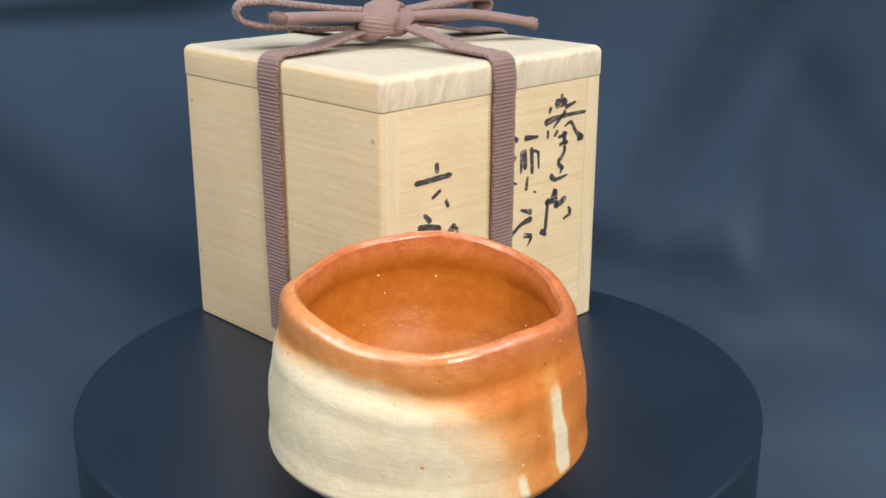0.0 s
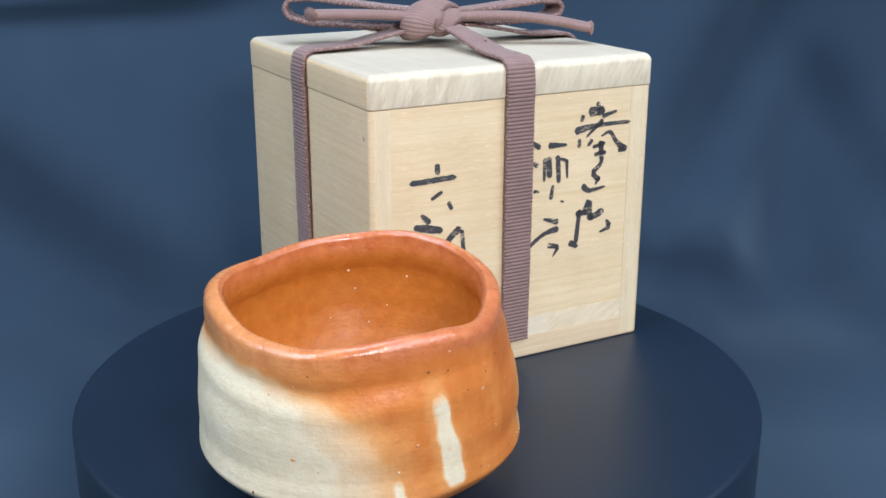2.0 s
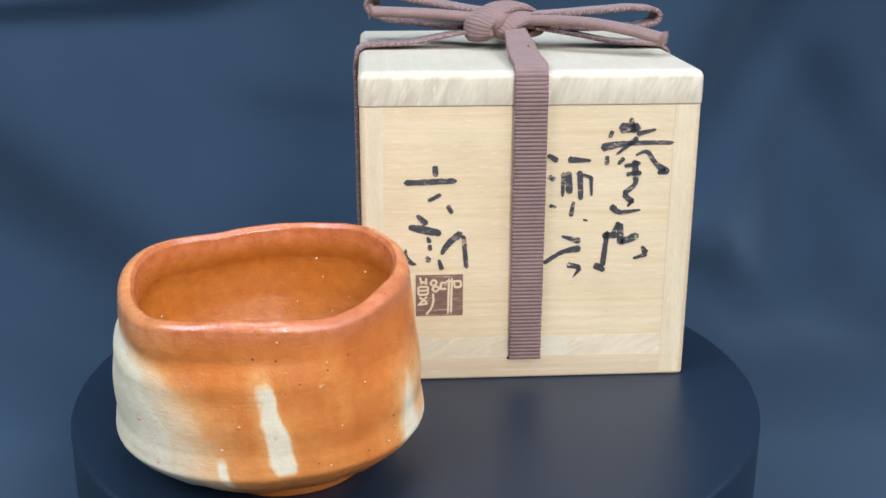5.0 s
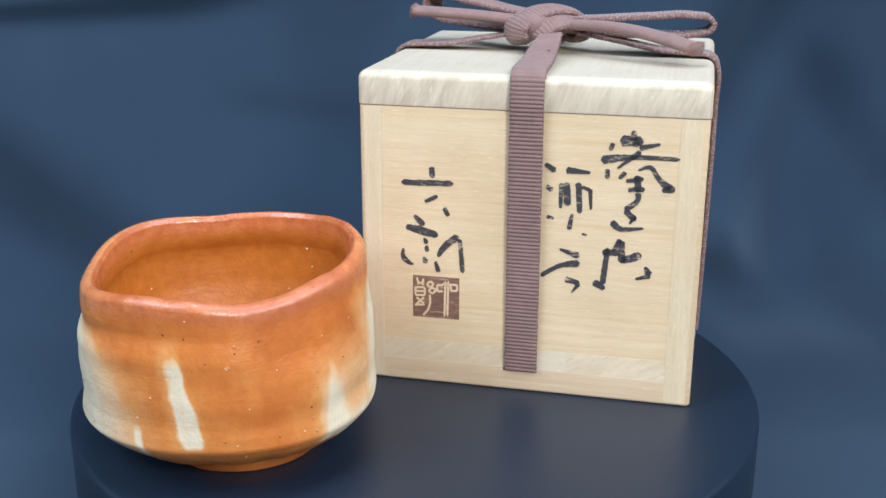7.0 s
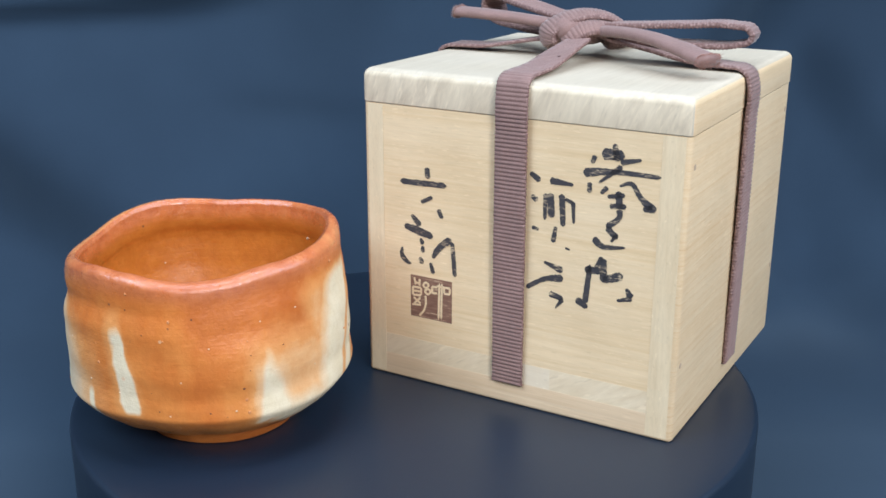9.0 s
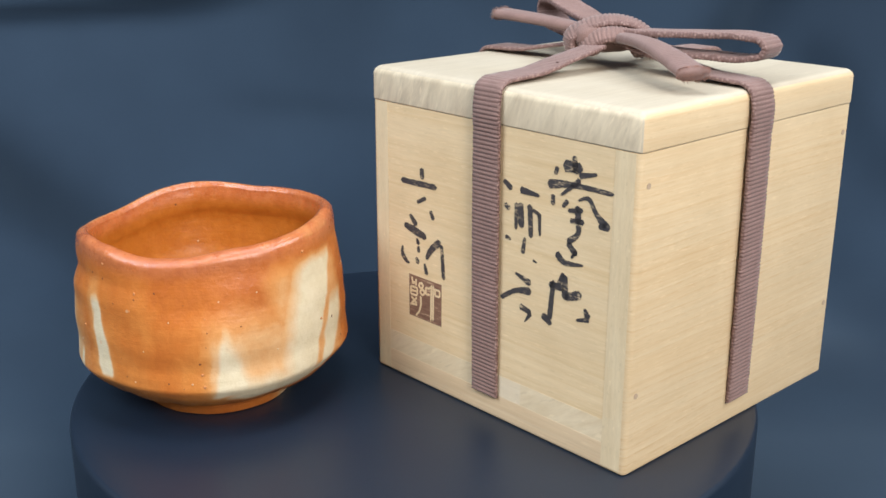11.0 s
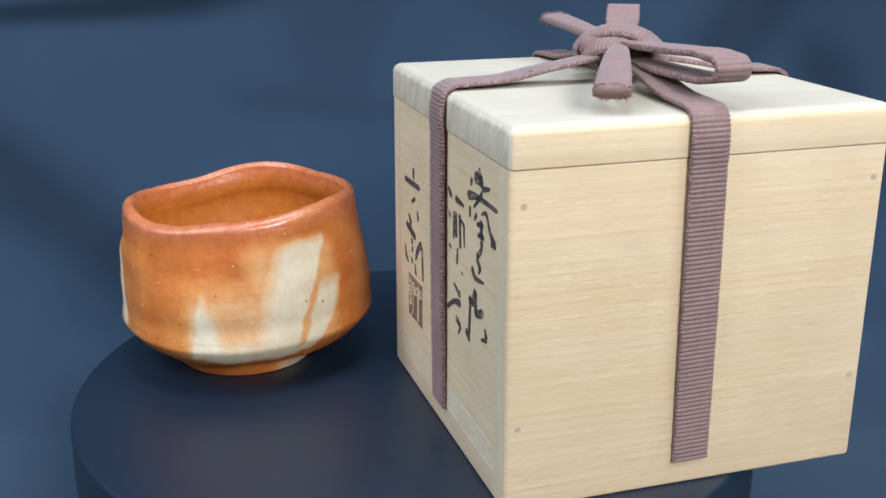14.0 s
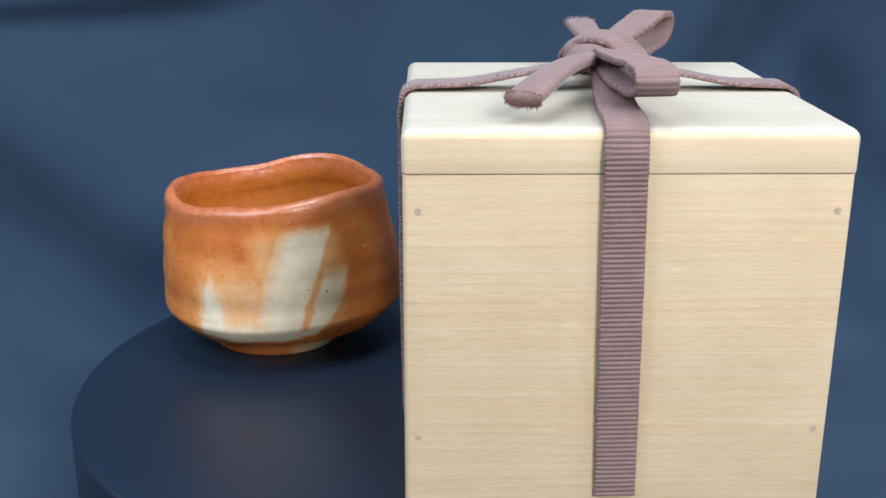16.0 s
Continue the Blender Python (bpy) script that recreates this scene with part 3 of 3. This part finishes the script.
# ---- the ribbon round the box ----
def sweep(control, width, thick, ribs=0.00038, pitch=0.00172, spread=None, fade=None, dome=0.0, round_edge=False):
    """A ribbon along control points of (x, y, z, nx, ny, nz): n is its outer side. Raised ribs run across it."""
    q = np.array(control, float)
    k = np.concatenate([[0], np.cumsum(np.linalg.norm(np.diff(q[:, :3], axis=0), axis=1))])
    n = max(8, int(k[-1] / (pitch / 7)))
    s = np.linspace(0, k[-1], n)
    line = hermite(k, q, s)
    p, nor = line[:, :3], line[:, 3:6]
    tan = np.gradient(p, axis=0)
    tan /= np.linalg.norm(tan, axis=1)[:, None]
    nor = nor - (nor * tan).sum(1)[:, None] * tan
    nor /= np.linalg.norm(nor, axis=1)[:, None]
    side = np.cross(tan, nor)
    wide = width if spread is None else np.interp(s / k[-1], np.linspace(0, 1, len(spread)), spread) * width
    wide = np.broadcast_to(wide, (n,))
    rib = ribs * (np.abs(np.sin(np.pi * s / pitch)) ** 0.55 * 2 - 1)
    if fade is not None:
        rib = rib * np.interp(s / k[-1], np.linspace(0, 1, len(fade)), fade)
    bead = 0.00020 * np.sin(2 * np.pi * s / 0.0014)
    prof = [(-1, 0.0, 0), (-0.985, 0.42, 0), (-0.93, 0.5, 1), (-0.5, 0.5, 1), (0.0, 0.5, 1), (0.5, 0.5, 1), (0.93, 0.5, 1), (0.985, 0.42, 0), (1, 0.0, 0),
            (0.985, -0.42, 0), (0.93, -0.5, 1), (0.3, -0.5, 1), (-0.3, -0.5, 1), (-0.93, -0.5, 1), (-0.985, -0.42, 0)]
    if round_edge:
        prof = [(math.cos(f) * (1 - 0.06 * abs(math.sin(f))), 0.5 * math.copysign(abs(math.sin(f)) ** 0.6, math.sin(f)), abs(math.sin(f))) for f in np.linspace(math.pi, -math.pi, 18, endpoint=False)]
    jit = np.array([noise.noise((v * 300, 1.3, 2.2)) for v in s]) * 0.00012
    pts = []
    for i in range(n):
        for a, b, c in prof:
            h = b * thick + (rib[i] * c * (1 if b > 0 else -1)) - dome * a * a + (0.0 if c else bead[i] * (1 if b > 0 else -1))
            pts.append(p[i] + side[i] * (a * wide[i] / 2 + (jit[i] + (0.0 if c else bead[i] * 0.6)) * (1 if a > 0 else -1)) + nor[i] * h)
    m = len(prof)
    me = grid_mesh("ribbon", pts, n, m, wrap_cols=True)
    bm = bmesh.new()
    bm.from_mesh(me)
    bm.verts.ensure_lookup_table()
    if not round_edge:
        for k_face, face in enumerate(bm.faces):
            face.material_index = 1 if k_face % m in (0, 1, 6, 7, 8, 9, 13, 14) else 0
    bm.faces.new([bm.verts[j] for j in range(m)])
    bm.faces.new([bm.verts[(n - 1) * m + j] for j in range(m)])
    return bm


def frayed_end(at, way, up, width, thick, seed):
    """A tuft of short cut threads at the end of a ribbon."""
    rng = random.Random(seed)
    way, up = Vector(way).normalized(), Vector(up)
    side = way.cross(up).normalized()
    up = side.cross(way).normalized()
    bm = bmesh.new()
    for _ in range(420):
        a = rng.uniform(-0.5, 0.5)
        b = rng.uniform(-0.5, 0.5)
        root_at = Vector(at) + side * a * width + up * b * thick * (1 - 0.5 * abs(2 * a) ** 3) - way * 0.0012
        tip = root_at + way * rng.uniform(0.0012, 0.0021) + side * (a * 0.0012 + rng.gauss(0, 0.00035)) + up * (b * 0.0012 + rng.gauss(0, 0.00035))
        w = 0.00027
        vs = [bm.verts.new(root_at + side * w), bm.verts.new(root_at - side * w * 0.5 + up * w), bm.verts.new(root_at - side * w * 0.5 - up * w), bm.verts.new(tip)]
        for f in ((0, 1, 3), (1, 2, 3), (2, 0, 3)):
            bm.faces.new([vs[i] for i in f])
    return bm


def ribbon():
    root = new("ribbon_bow")
    tagged(root, "mauve-brown ribbed cotton ribbon tied in a bow round the box", "ribbon")
    c, s = math.cos(radians(43.47)), math.sin(radians(43.47))

    def local(x, y, z, nx, ny, nz):
        """From the box's own axes to the axes of the platter, from the ribbon's base."""
        return (c * x - s * y, s * x + c * y, z, c * nx - s * ny, s * nx + c * ny, nz)

    def strap(ux, uy, shift, half, kx, ky, lean, loose):
        """One arm: up a face at the side (ux, uy), over the lid's edge, and on to the knot."""
        px, py = (abs(uy), abs(ux))
        rows = []
        for out, z, n_out, n_up, mid in ((0.0011, 0.0100, 1, 0, 0), (0.0015, 0.04, 1, 0, 0), (0.0019, 0.08, 1, 0, 0), (0.0019, 0.12, 1, 0, 0), (0.0018, 0.1353, 1, 0.1, 0), (0.0008, 0.1393, 0.85, 0.55, 0),
                                         (-0.0026, 0.1416, 0.4, 0.9, 0.02), (-0.008, 0.1421, 0.02, 1, 0.08), (-0.022, 0.1427, -0.10, 1, 0.25), (-0.042, 0.1462, -0.18, 1, 0.6), (-0.062, 0.1495, -0.1, 1, 0.95)):
            high = min(z / 0.13, 1.0)
            d = half + out + loose * high * (1.0 if out > 0.0012 else 0.0)
            sh = (shift + lean * high) * (1 - mid)
            rows.append(local(ux * d + px * sh + kx * mid, uy * d + py * sh + ky * mid, z, ux * n_out, uy * n_out, n_up))
        return rows

    kx, ky = 0.0, 0.0
    for ux, uy, shift, half, lean, loose in ((0, -1, -0.0006, DEP / 2, 0.0, 0.0), (1, 0, 0.0006, W / 2, -0.0024, 0.0003), (-1, 0, 0.0004, W / 2, 0.0, 0.0), (0, 1, -0.0010, DEP / 2, 0.0, 0.0)):
        part("strap", sweep(strap(ux, uy, shift, half, kx, ky, lean, loose), 0.0143, 0.0015, spread=[1, 1, 1, 1, 1, 1, 0.93, 0.70], fade=[1, 1, 1, 1, 1, 1, 1, 0.3, 0.3, 0.3, 0.4]), [RIBBON, SELVAGE], root)
    knot = Vector((-0.001, 0.0, 0.1520))

    base = Vector((-0.0123, 0.0827, 0))

    def loop(tip, lift):
        """A flattened loop from the knot out to the tip and back over itself."""
        t = Vector(tip) - base
        flat = Vector((t.x - knot.x, t.y - knot.y, 0))
        length = flat.length
        w = flat.normalized()
        rows = []
        for f, dz, n_out, n_up in ((0.02, -0.0020, 0, -1), (0.30, -0.0042, 0, -1), (0.65, -0.0048, 0.05, -1), (0.90, -0.0042, 0.3, -0.95), (0.985, -0.0020, 0.8, -0.6), (1.0, 0.0008, 1, 0.1), (0.98, 0.0034, 0.75, 0.7),
                                   (0.88, 0.0052, 0.2, 1), (0.62, 0.0048, -0.05, 1), (0.30, 0.0036, 0, 1), (0.02, 0.0030, 0, 1)):
            z = knot.z + 0.0005 + (t.z - knot.z) * f**1.3 + dz * lift
            rows.append((knot.x + w.x * length * f, knot.y + w.y * length * f, z, w.x * n_out, w.y * n_out, n_up))
        return rows

    part("loop", sweep(loop((0.0345, 0.1370, 0.1530), 0.85), 0.0142, 0.0021, 0.0002, spread=[0.6, 0.85, 1, 1, 1, 1, 1, 0.85, 0.6]), [RIBBON, SELVAGE], root)
    part("loop", sweep(loop((-0.0845, 0.062, 0.1565), 1.1), 0.0142, 0.0021, 0.0002, spread=[0.6, 0.85, 1, 1, 1, 1, 1, 0.85, 0.6]), [RIBBON, SELVAGE], root)
    for tip, rise, seed in (((0.0584, 0.1025, 0.1478), 0.0035, 3), ((-0.0622, 0.0371, 0.1571), 0.001, 8)):
        t = Vector(tip) - base
        rows = []
        for f in (0.0, 0.25, 0.5, 0.75, 1.0):
            q = knot.lerp(t, f)
            rows.append((q.x, q.y, q.z + rise * math.sin(math.pi * f), 0, 0, 1))
        tail = part("tail", sweep(rows, 0.0124, 0.0048, 0.00008, spread=[0.55, 0.66, 0.82, 0.96, 1.04], round_edge=True), RIBBON, root)
        w = t - knot
        part("frayed_end", frayed_end(t, w, (0, 0, 1), 0.0126, 0.0054, seed), FRAY, tail, "frayed cut end")
    bm = bmesh.new()
    bmesh.ops.create_icosphere(bm, subdivisions=2, radius=0.0008, matrix=pose(0.0282, -0.0258, 0.1456) @ Matrix.Diagonal((1, 1, 0.5, 1)))
    part("pin_hole", bm, RIBBON_DARK, root, "small dark pin hole in the weave")
    # the knot: one turn of the ribbon over the crossing, rolled under at both ends, over a padded core
    heart = Vector((-0.0040, -0.0010, 0.1485))
    for turn_of in (
        ((-6, -11, 144.5), (-7.5, -18.5, 146.5), (-7.0, -19.5, 152.0), (-5.5, -12, 158.2), (-4.2, 1.6, 160.6), (-2.2, 12, 157.6), (-0.5, 18.0, 151.5), (0.5, 17.0, 146.5), (0, 9, 144.5)),
        ((1.0, -9, 145.0), (2.0, -13.5, 149.0), (4.5, -8, 154.6), (6.0, 1.0, 156.2), (5.0, 9.5, 154.0), (3.0, 14.0, 149.0), (2.0, 9, 145.0)),
    ):
        rows = []
        for q in turn_of:
            q = Vector(q) / 1000
            n = (q - Vector((q.x * 0.8 + heart.x * 0.2, heart.y, heart.z))).normalized()
            rows.append((q.x, q.y, q.z, n.x, n.y, n.z))
        wide = 0.0172 if turn_of[0][0] < 0 else 0.0120
        part("knot", sweep(rows, wide, 0.0018, 0.00030, 0.00185, dome=0.0026), [RIBBON, SELVAGE], root)
    bm = bmesh.new()
    bmesh.ops.create_icosphere(bm, subdivisions=4, radius=1.0)
    for v in bm.verts:
        v.co *= 1 + 0.08 * noise.noise(v.co * 2.3)
    turned = pose(heart.x, heart.y, heart.z + 0.0042, 0, 0, 12) @ Matrix.Diagonal((0.0088, 0.0170, 0.0074, 1))
    bmesh.ops.transform(bm, matrix=turned, verts=bm.verts)
    part("knot_core", bm, RIBBON, root)
    SPIN.append((root, pose(-0.0123, 0.0827, 0)))


ribbon()


# ---- the tea bowl ----
BOWL_AT = (0.0094, -0.0895)
FOOT_R, FOOT_H = 0.0313, 0.0101
PROFILE = [0.0475, 0.0566, 0.0579, 0.0574, 0.0554, 0.0537, 0.0524]
LEVELS = [0, 0.12, 0.3, 0.5, 0.7, 0.85, 1.0]
BODY = [-0.107, -0.026, 0.008, -0.001, 0.002, 0.005, 0.003, 0.006]
RIM = [-0.096, -0.052, -0.027, 0.014, -0.003, -0.013, 0.001, 0.005, -0.004, -0.013, -0.004, 0.004]
HEIGHT = [0.0774, -0.0021, 0.003, -0.0004, -0.0004, -0.0011, -0.0009, -0.0001, 0.0008, 0.0002, 0.0001, -0.0002, 0.0002]


def waves(c, a):
    return sum(c[2 * k] * np.cos((k + 1) * a) + c[2 * k + 1] * np.sin((k + 1) * a) for k in range(len(c) // 2))


def pale_marks(deg, z):
    """Where the flame left the clay pale: deg round the bowl, z in millimetres."""
    def between(a, b, x, sa, sb):
        return step(a - sa, a + sa, x) * (1 - step(b - sb, b + sb, x))

    wob = np.array([noise.noise((math.cos(radians(q)) * 9, math.sin(radians(q)) * 9, w * 0.11)) for q, w in zip(deg, z)])
    fine = np.array([noise.noise((math.cos(radians(q)) * 26, math.sin(radians(q)) * 26, w * 0.20 + 5)) for q, w in zip(deg, z)])
    deg = deg + 1.2 * wob + 0.5 * fine
    z = z + 1.2 * wob
    edge = np.interp(z, [15, 22, 41, 58], [294, 291, 285, 272])
    top = np.interp(deg, [180, 235, 262, 280], [64.5, 65, 61, 57])
    a = between(165, edge, deg, 10, 27) * (1 - step(top - 8, top + 6, z))
    a = np.maximum(a, 0.20 * between(165, 272, deg, 15, 22) * step(50, 62, z))
    mid = np.interp(z, [22, 59], [318, 309.8])
    half = np.interp(z, [22, 26, 34, 46, 60], [3.4, 4.9, 4.4, 3.1, 1.8])
    s1 = between(mid - half, mid + half, deg, 1.5, 1.2) * between(22, 55, z, 1.6, 6)
    s1 = np.maximum(s1, 0.30 * between(mid - half - 2.5, mid + half + 1, deg, 4, 3) * between(20, 60, z, 3, 7))
    s0 = between(np.interp(z, [19, 31], [295.5, 292]), np.interp(z, [19, 31], [300, 296]), deg, 1.6, 1.6) * between(17, 28, z, 1.2, 3)
    d = np.where(deg > 180, deg - 360, deg)
    b1 = between(np.interp(z, [18, 42], [10.5, 14]), np.interp(z, [18, 30, 44], [30, 25, 19]), d, 3.0, 8.0) * between(16.5, 46, z, 1.5, 10)
    b1 = np.maximum(b1, 0.5 * between(8, 32, d, 5, 9) * between(16, 46, z, 2, 12))
    right = np.interp(z, [18, 21, 47, 64, 70], [58, 63, 72, 80, 82]) + 1.6 * fine
    b2 = between(np.interp(z, [20, 45, 66], [41, 47, 55]), right, d, 11, 2.2) * between(17, 67, z, 1.5, 5)
    b2 = np.maximum(b2, 0.35 * between(38, 86, d, 8, 5) * between(20, 66, z, 3, 6))
    b3 = between(right + 3.0 + 2.2 * wob, np.interp(z, [18, 30, 47, 56], [72, 83, 88, 87]), d, 2.2, 3.0) * between(16.5, 48, z, 1.5, 8)
    b1 = np.maximum(b1, 0.42 * between(14, 52, d, 7, 6) * between(16, 50, z, 2, 12))
    band = 0.9 * between(16, 64, d, 6, 4) * between(14, 26, z, 1.5, 8)
    return np.clip(np.maximum.reduce([a, s1, s0, b1, b2, b3, band]), 0, 1)


def tea_bowl():
    root = new("tea_bowl")
    tagged(root, "orange and cream fire-flashed stoneware tea bowl with uneven rim", "tea bowl")
    n = 480
    a = np.linspace(0, 2 * np.pi, n, endpoint=False)
    deg = np.degrees(a)
    h = HEIGHT[0] + waves(HEIGHT[1:], a)
    h = h + 0.0005 * np.array([noise.noise((math.cos(x) * 5, math.sin(x) * 5, 7.7)) for x in a])
    fb, fr = waves(BODY, a), waves(RIM, a)
    wall = 0.0050 + 0.0006 * np.sin(2 * a + 1)
    rings, pale, rim, inside = [], [], [], []

    def radius(s):
        u = float(np.clip((s - 0.25) / 0.75, 0, 1))
        u = u * u * (3 - 2 * u)
        r = hermite(LEVELS, PROFILE, np.array([s]))[0] * (1 + (1 - u) * fb + u * fr)
        # a groove under the lip and a soft shoulder below it, deeper on the pale side
        groove = np.clip(0.20 + 0.80 * np.cos(a - radians(246)), 0, 1)
        at_s = 0.82 - 0.04 * np.cos(a - radians(275))
        r = r - 0.0011 * groove * np.exp(-(((s - at_s) / 0.055) ** 2)) + 0.0002 * math.exp(-(((s - 0.93) / 0.05) ** 2))
        r = r + 0.0008 * groove * np.exp(-(((s - at_s + 0.12) / 0.06) ** 2))
        r = r + 0.0007 * np.array([noise.noise((math.cos(x) * 2.2, math.sin(x) * 2.2, s * 5)) for x in a])
        # turning ridges low on the wall
        return r + 0.00019 * np.sin(s * 34 + 0.8 * np.sin(a)) * (1 - s) * (0.4 + 0.6 * np.clip(np.cos(a - radians(40)), 0, 1)) + 0.0006 * math.exp(-(((s - 0.16) / 0.03) ** 2)) + 0.0009 * math.exp(-((s / 0.07) ** 2)) * np.array([noise.noise((math.cos(x) * 6, math.sin(x) * 6, 3.3)) for x in a])

    def ring(r, z, p, q, inner=0.0):
        inside.append(inner + 0 * a)
        rings.append(np.stack([r * np.cos(a), r * np.sin(a), z + 0 * a], 1))
        pale.append(p + 0 * a)
        rim.append(q + 0 * a)

    low = radius(0.0)
    ring(0 * a + FOOT_R - 0.002, FOOT_H - 0.0016, 0.0, 0.0)
    ring(0.5 * low + 0.5 * FOOT_R, FOOT_H - 0.0014, 0.1, 0.0)
    for s in np.linspace(0, 0.945, 120):
        r, z = radius(s), FOOT_H + s * (h - FOOT_H)
        if s == 0:
            r, z = r * 0.985, z + 0.0003
        ring(r, z, pale_marks(deg, z * 1000), step(0.84, 0.97, s))
    r1 = radius(0.945)
    z1 = FOOT_H + 0.945 * (h - FOOT_H)
    # the lip falls away outwards from its inner edge
    peach = pale_marks(deg, 0 * deg + 70) * 1.0
    for k in range(1, 9):
        f = math.pi / 2 * k / 8
        ring(r1 - (wall - 0.0007) * (1 - math.cos(f)), z1 + (h - z1) * math.sin(f), peach, 1.0)
    for k in range(1, 4):
        f = math.pi / 2 * k / 3
        ring(r1 - (wall - 0.0007) - 0.0009 * math.sin(f), h - 0.0009 * (1 - math.cos(f)), 0, 1.0)
    first_inner = len(rings)
    for s in np.linspace(0.015, 0.22, 12):
        thick = wall * (1 + 0.2 * s) + 0.0003 + 0.0014 * step(0.0, 0.11, s) * (1 - step(0.12, 0.26, s))
        keep_r, keep_z = radius(1.0 - s) - thick, FOOT_H + (1.0 - s) * (h - FOOT_H)
        ring(keep_r, keep_z, 0.0, float(1 - step(0.04, 0.16, s)), 1.0)
    floor_z = 0.0190
    for f in np.linspace(0, math.pi / 2 * 0.985, 44)[1:]:
        u, v = math.sin(f) ** (2 / 2.5), math.cos(f) ** (2 / 2.5)
        # the floor's paler tone puts the light from above into the colour
        ring(keep_r * v + 0.00009 * math.sin(f * 30) * v, keep_z + (floor_z - keep_z) * u, 0.16 * step(0.75, 1.0, u), 0.0, 1.0)
    pts = np.concatenate(rings)
    me = grid_mesh("bowl_body", pts, len(rings), n, wrap_cols=True)
    bm = bmesh.new()
    bm.from_mesh(me)
    bm.verts.ensure_lookup_table()
    bm.faces.new([bm.verts[j] for j in range(n)])
    bm.faces.new([bm.verts[(len(rings) - 1) * n + j] for j in range(n)])
    body = part("bowl_body", bm, CLAY, root)
    for name, values in (("pale", pale), ("rim", rim), ("inside", inside)):
        layer = body.data.attributes.new(name, "FLOAT", "POINT")
        layer.data.foreach_set("value", np.concatenate(values).astype(np.float32))
    # foot ring
    rows = []
    for r, z in ((FOOT_R - 0.006, FOOT_H), (FOOT_R - 0.0055, 0.0004), (FOOT_R - 0.004, 0.0), (FOOT_R - 0.0008, 0.0), (FOOT_R, 0.0007), (FOOT_R + 0.0006, 0.004), (FOOT_R + 0.0012, FOOT_H - 0.001)):
        for x in a[::2]:
            wob = 0.0005 * noise.noise((math.cos(x) * 2, math.sin(x) * 2, z * 90))
            rows.append(((r + wob) * math.cos(x), (r + wob) * math.sin(x), z))
    foot = part_of("foot_ring", grid_mesh("foot_ring", rows, 7, n // 2, wrap_cols=True), CLAY, root)
    layer = foot.data.attributes.new("pale", "FLOAT", "POINT")
    flame = 0.85 * step(48, 84, deg[::2]) * (1 - step(90, 115, deg[::2]))
    layer.data.foreach_set("value", np.tile(flame, 7).astype(np.float32))
    # a few coarse grains standing out of the clay
    for k, (dg, s, size) in enumerate(((283, 0.55, 0.9), (296, 0.33, 1.3), (312, 0.30, 1.0), (335, 0.20, 0.9), (352, 0.62, 0.8), (15, 0.72, 0.8), (33, 0.74, 0.9), (41, 0.36, 1.0), (100, 0.63, 1.6), (20, 0.42, 0.8), (340, 0.42, 0.8), (2, 0.22, 1.0))):
        j = int(dg / 360 * n) % n
        r, z = radius(s)[j] - 0.0004 * size, (FOOT_H + s * (h - FOOT_H))[j]
        bm = bmesh.new()
        bmesh.ops.create_icosphere(bm, subdivisions=1, radius=0.00075 * size)
        part("grain", bm, GRAIN, root, at=pose(r * math.cos(a[j]), r * math.sin(a[j]), z) @ Matrix.Diagonal((1, 0.8, 0.7, 1)))
    hollow = np.array(rings[first_inner:])
    for dg, z, size in ((121, 64, 0.65), (118, 57, 0.45), (93, 63, 0.5), (103, 50, 0.32), (131, 47, 0.36), (112, 44, 0.40), (250, 40, 0.5), (200, 52, 0.4), (40, 50, 0.5)):
        j = int(dg / 360 * n) % n
        q = hollow[np.argmin(np.abs(hollow[:, j, 2] - z / 1000)), j]
        bm = bmesh.new()
        bmesh.ops.create_icosphere(bm, subdivisions=1, radius=0.0011 * size)
        part("grain", bm, GRAIN, root, at=pose(*q))
    # fine grit and burnt pits scattered over the wall
    rng = random.Random(41)
    for name, mat, count in (("grain", GRIT, 52), ("pit", PIT, 60)):
        bm = bmesh.new()
        bmesh.ops.create_icosphere(bm, subdivisions=1, radius=1.0)
        me = bpy.data.meshes.new(name)
        bm.to_mesh(me)
        bm.free()
        me.materials.append(mat)
        me.shade_smooth()
        for _ in range(count):
            j = rng.randrange(n)
            s = rng.uniform(0.1, 0.9)
            if pale_marks(deg[j : j + 1], (FOOT_H + s * (h - FOOT_H))[j : j + 1] * 1000)[0] > 0.3 and rng.random() < 0.85:
                continue
            size = 0.00022 + 0.00060 * rng.random() ** 2 * (1.0 if name == "grain" else 0.72)
            r, z = radius(s)[j], (FOOT_H + s * (h - FOOT_H))[j]
            flat = 0.55 if name == "grain" else 0.25
            ob = new(name, me)
            ob.parent = root
            ob.matrix_basis = pose(r * math.cos(a[j]), r * math.sin(a[j]), z, 0, 0, deg[j]) @ Matrix.Diagonal((size * flat, size, size * rng.uniform(0.7, 1.3), 1))
    SPIN.append((root, pose(*BOWL_AT, 0)))


GRIT = plain("orange_grit", (0.62, 0.255, 0.090), 0.5, 900)
PIT = plain("burnt_pit", (0.20, 0.065, 0.022), 0.6, 900)
GRAIN = plain("pale_feldspar_grain", (0.74, 0.53, 0.33), 0.6, 900)
tea_bowl()


# ---- what moves: the platter turns, and carries the bowl, the box and its ribbon ----
def motions():
    for thing, place in SPIN:
        walk(thing, [(t, pose(0, 0, 0, 0, 0, turn(t)) @ place) for t in range(17)])


motions()
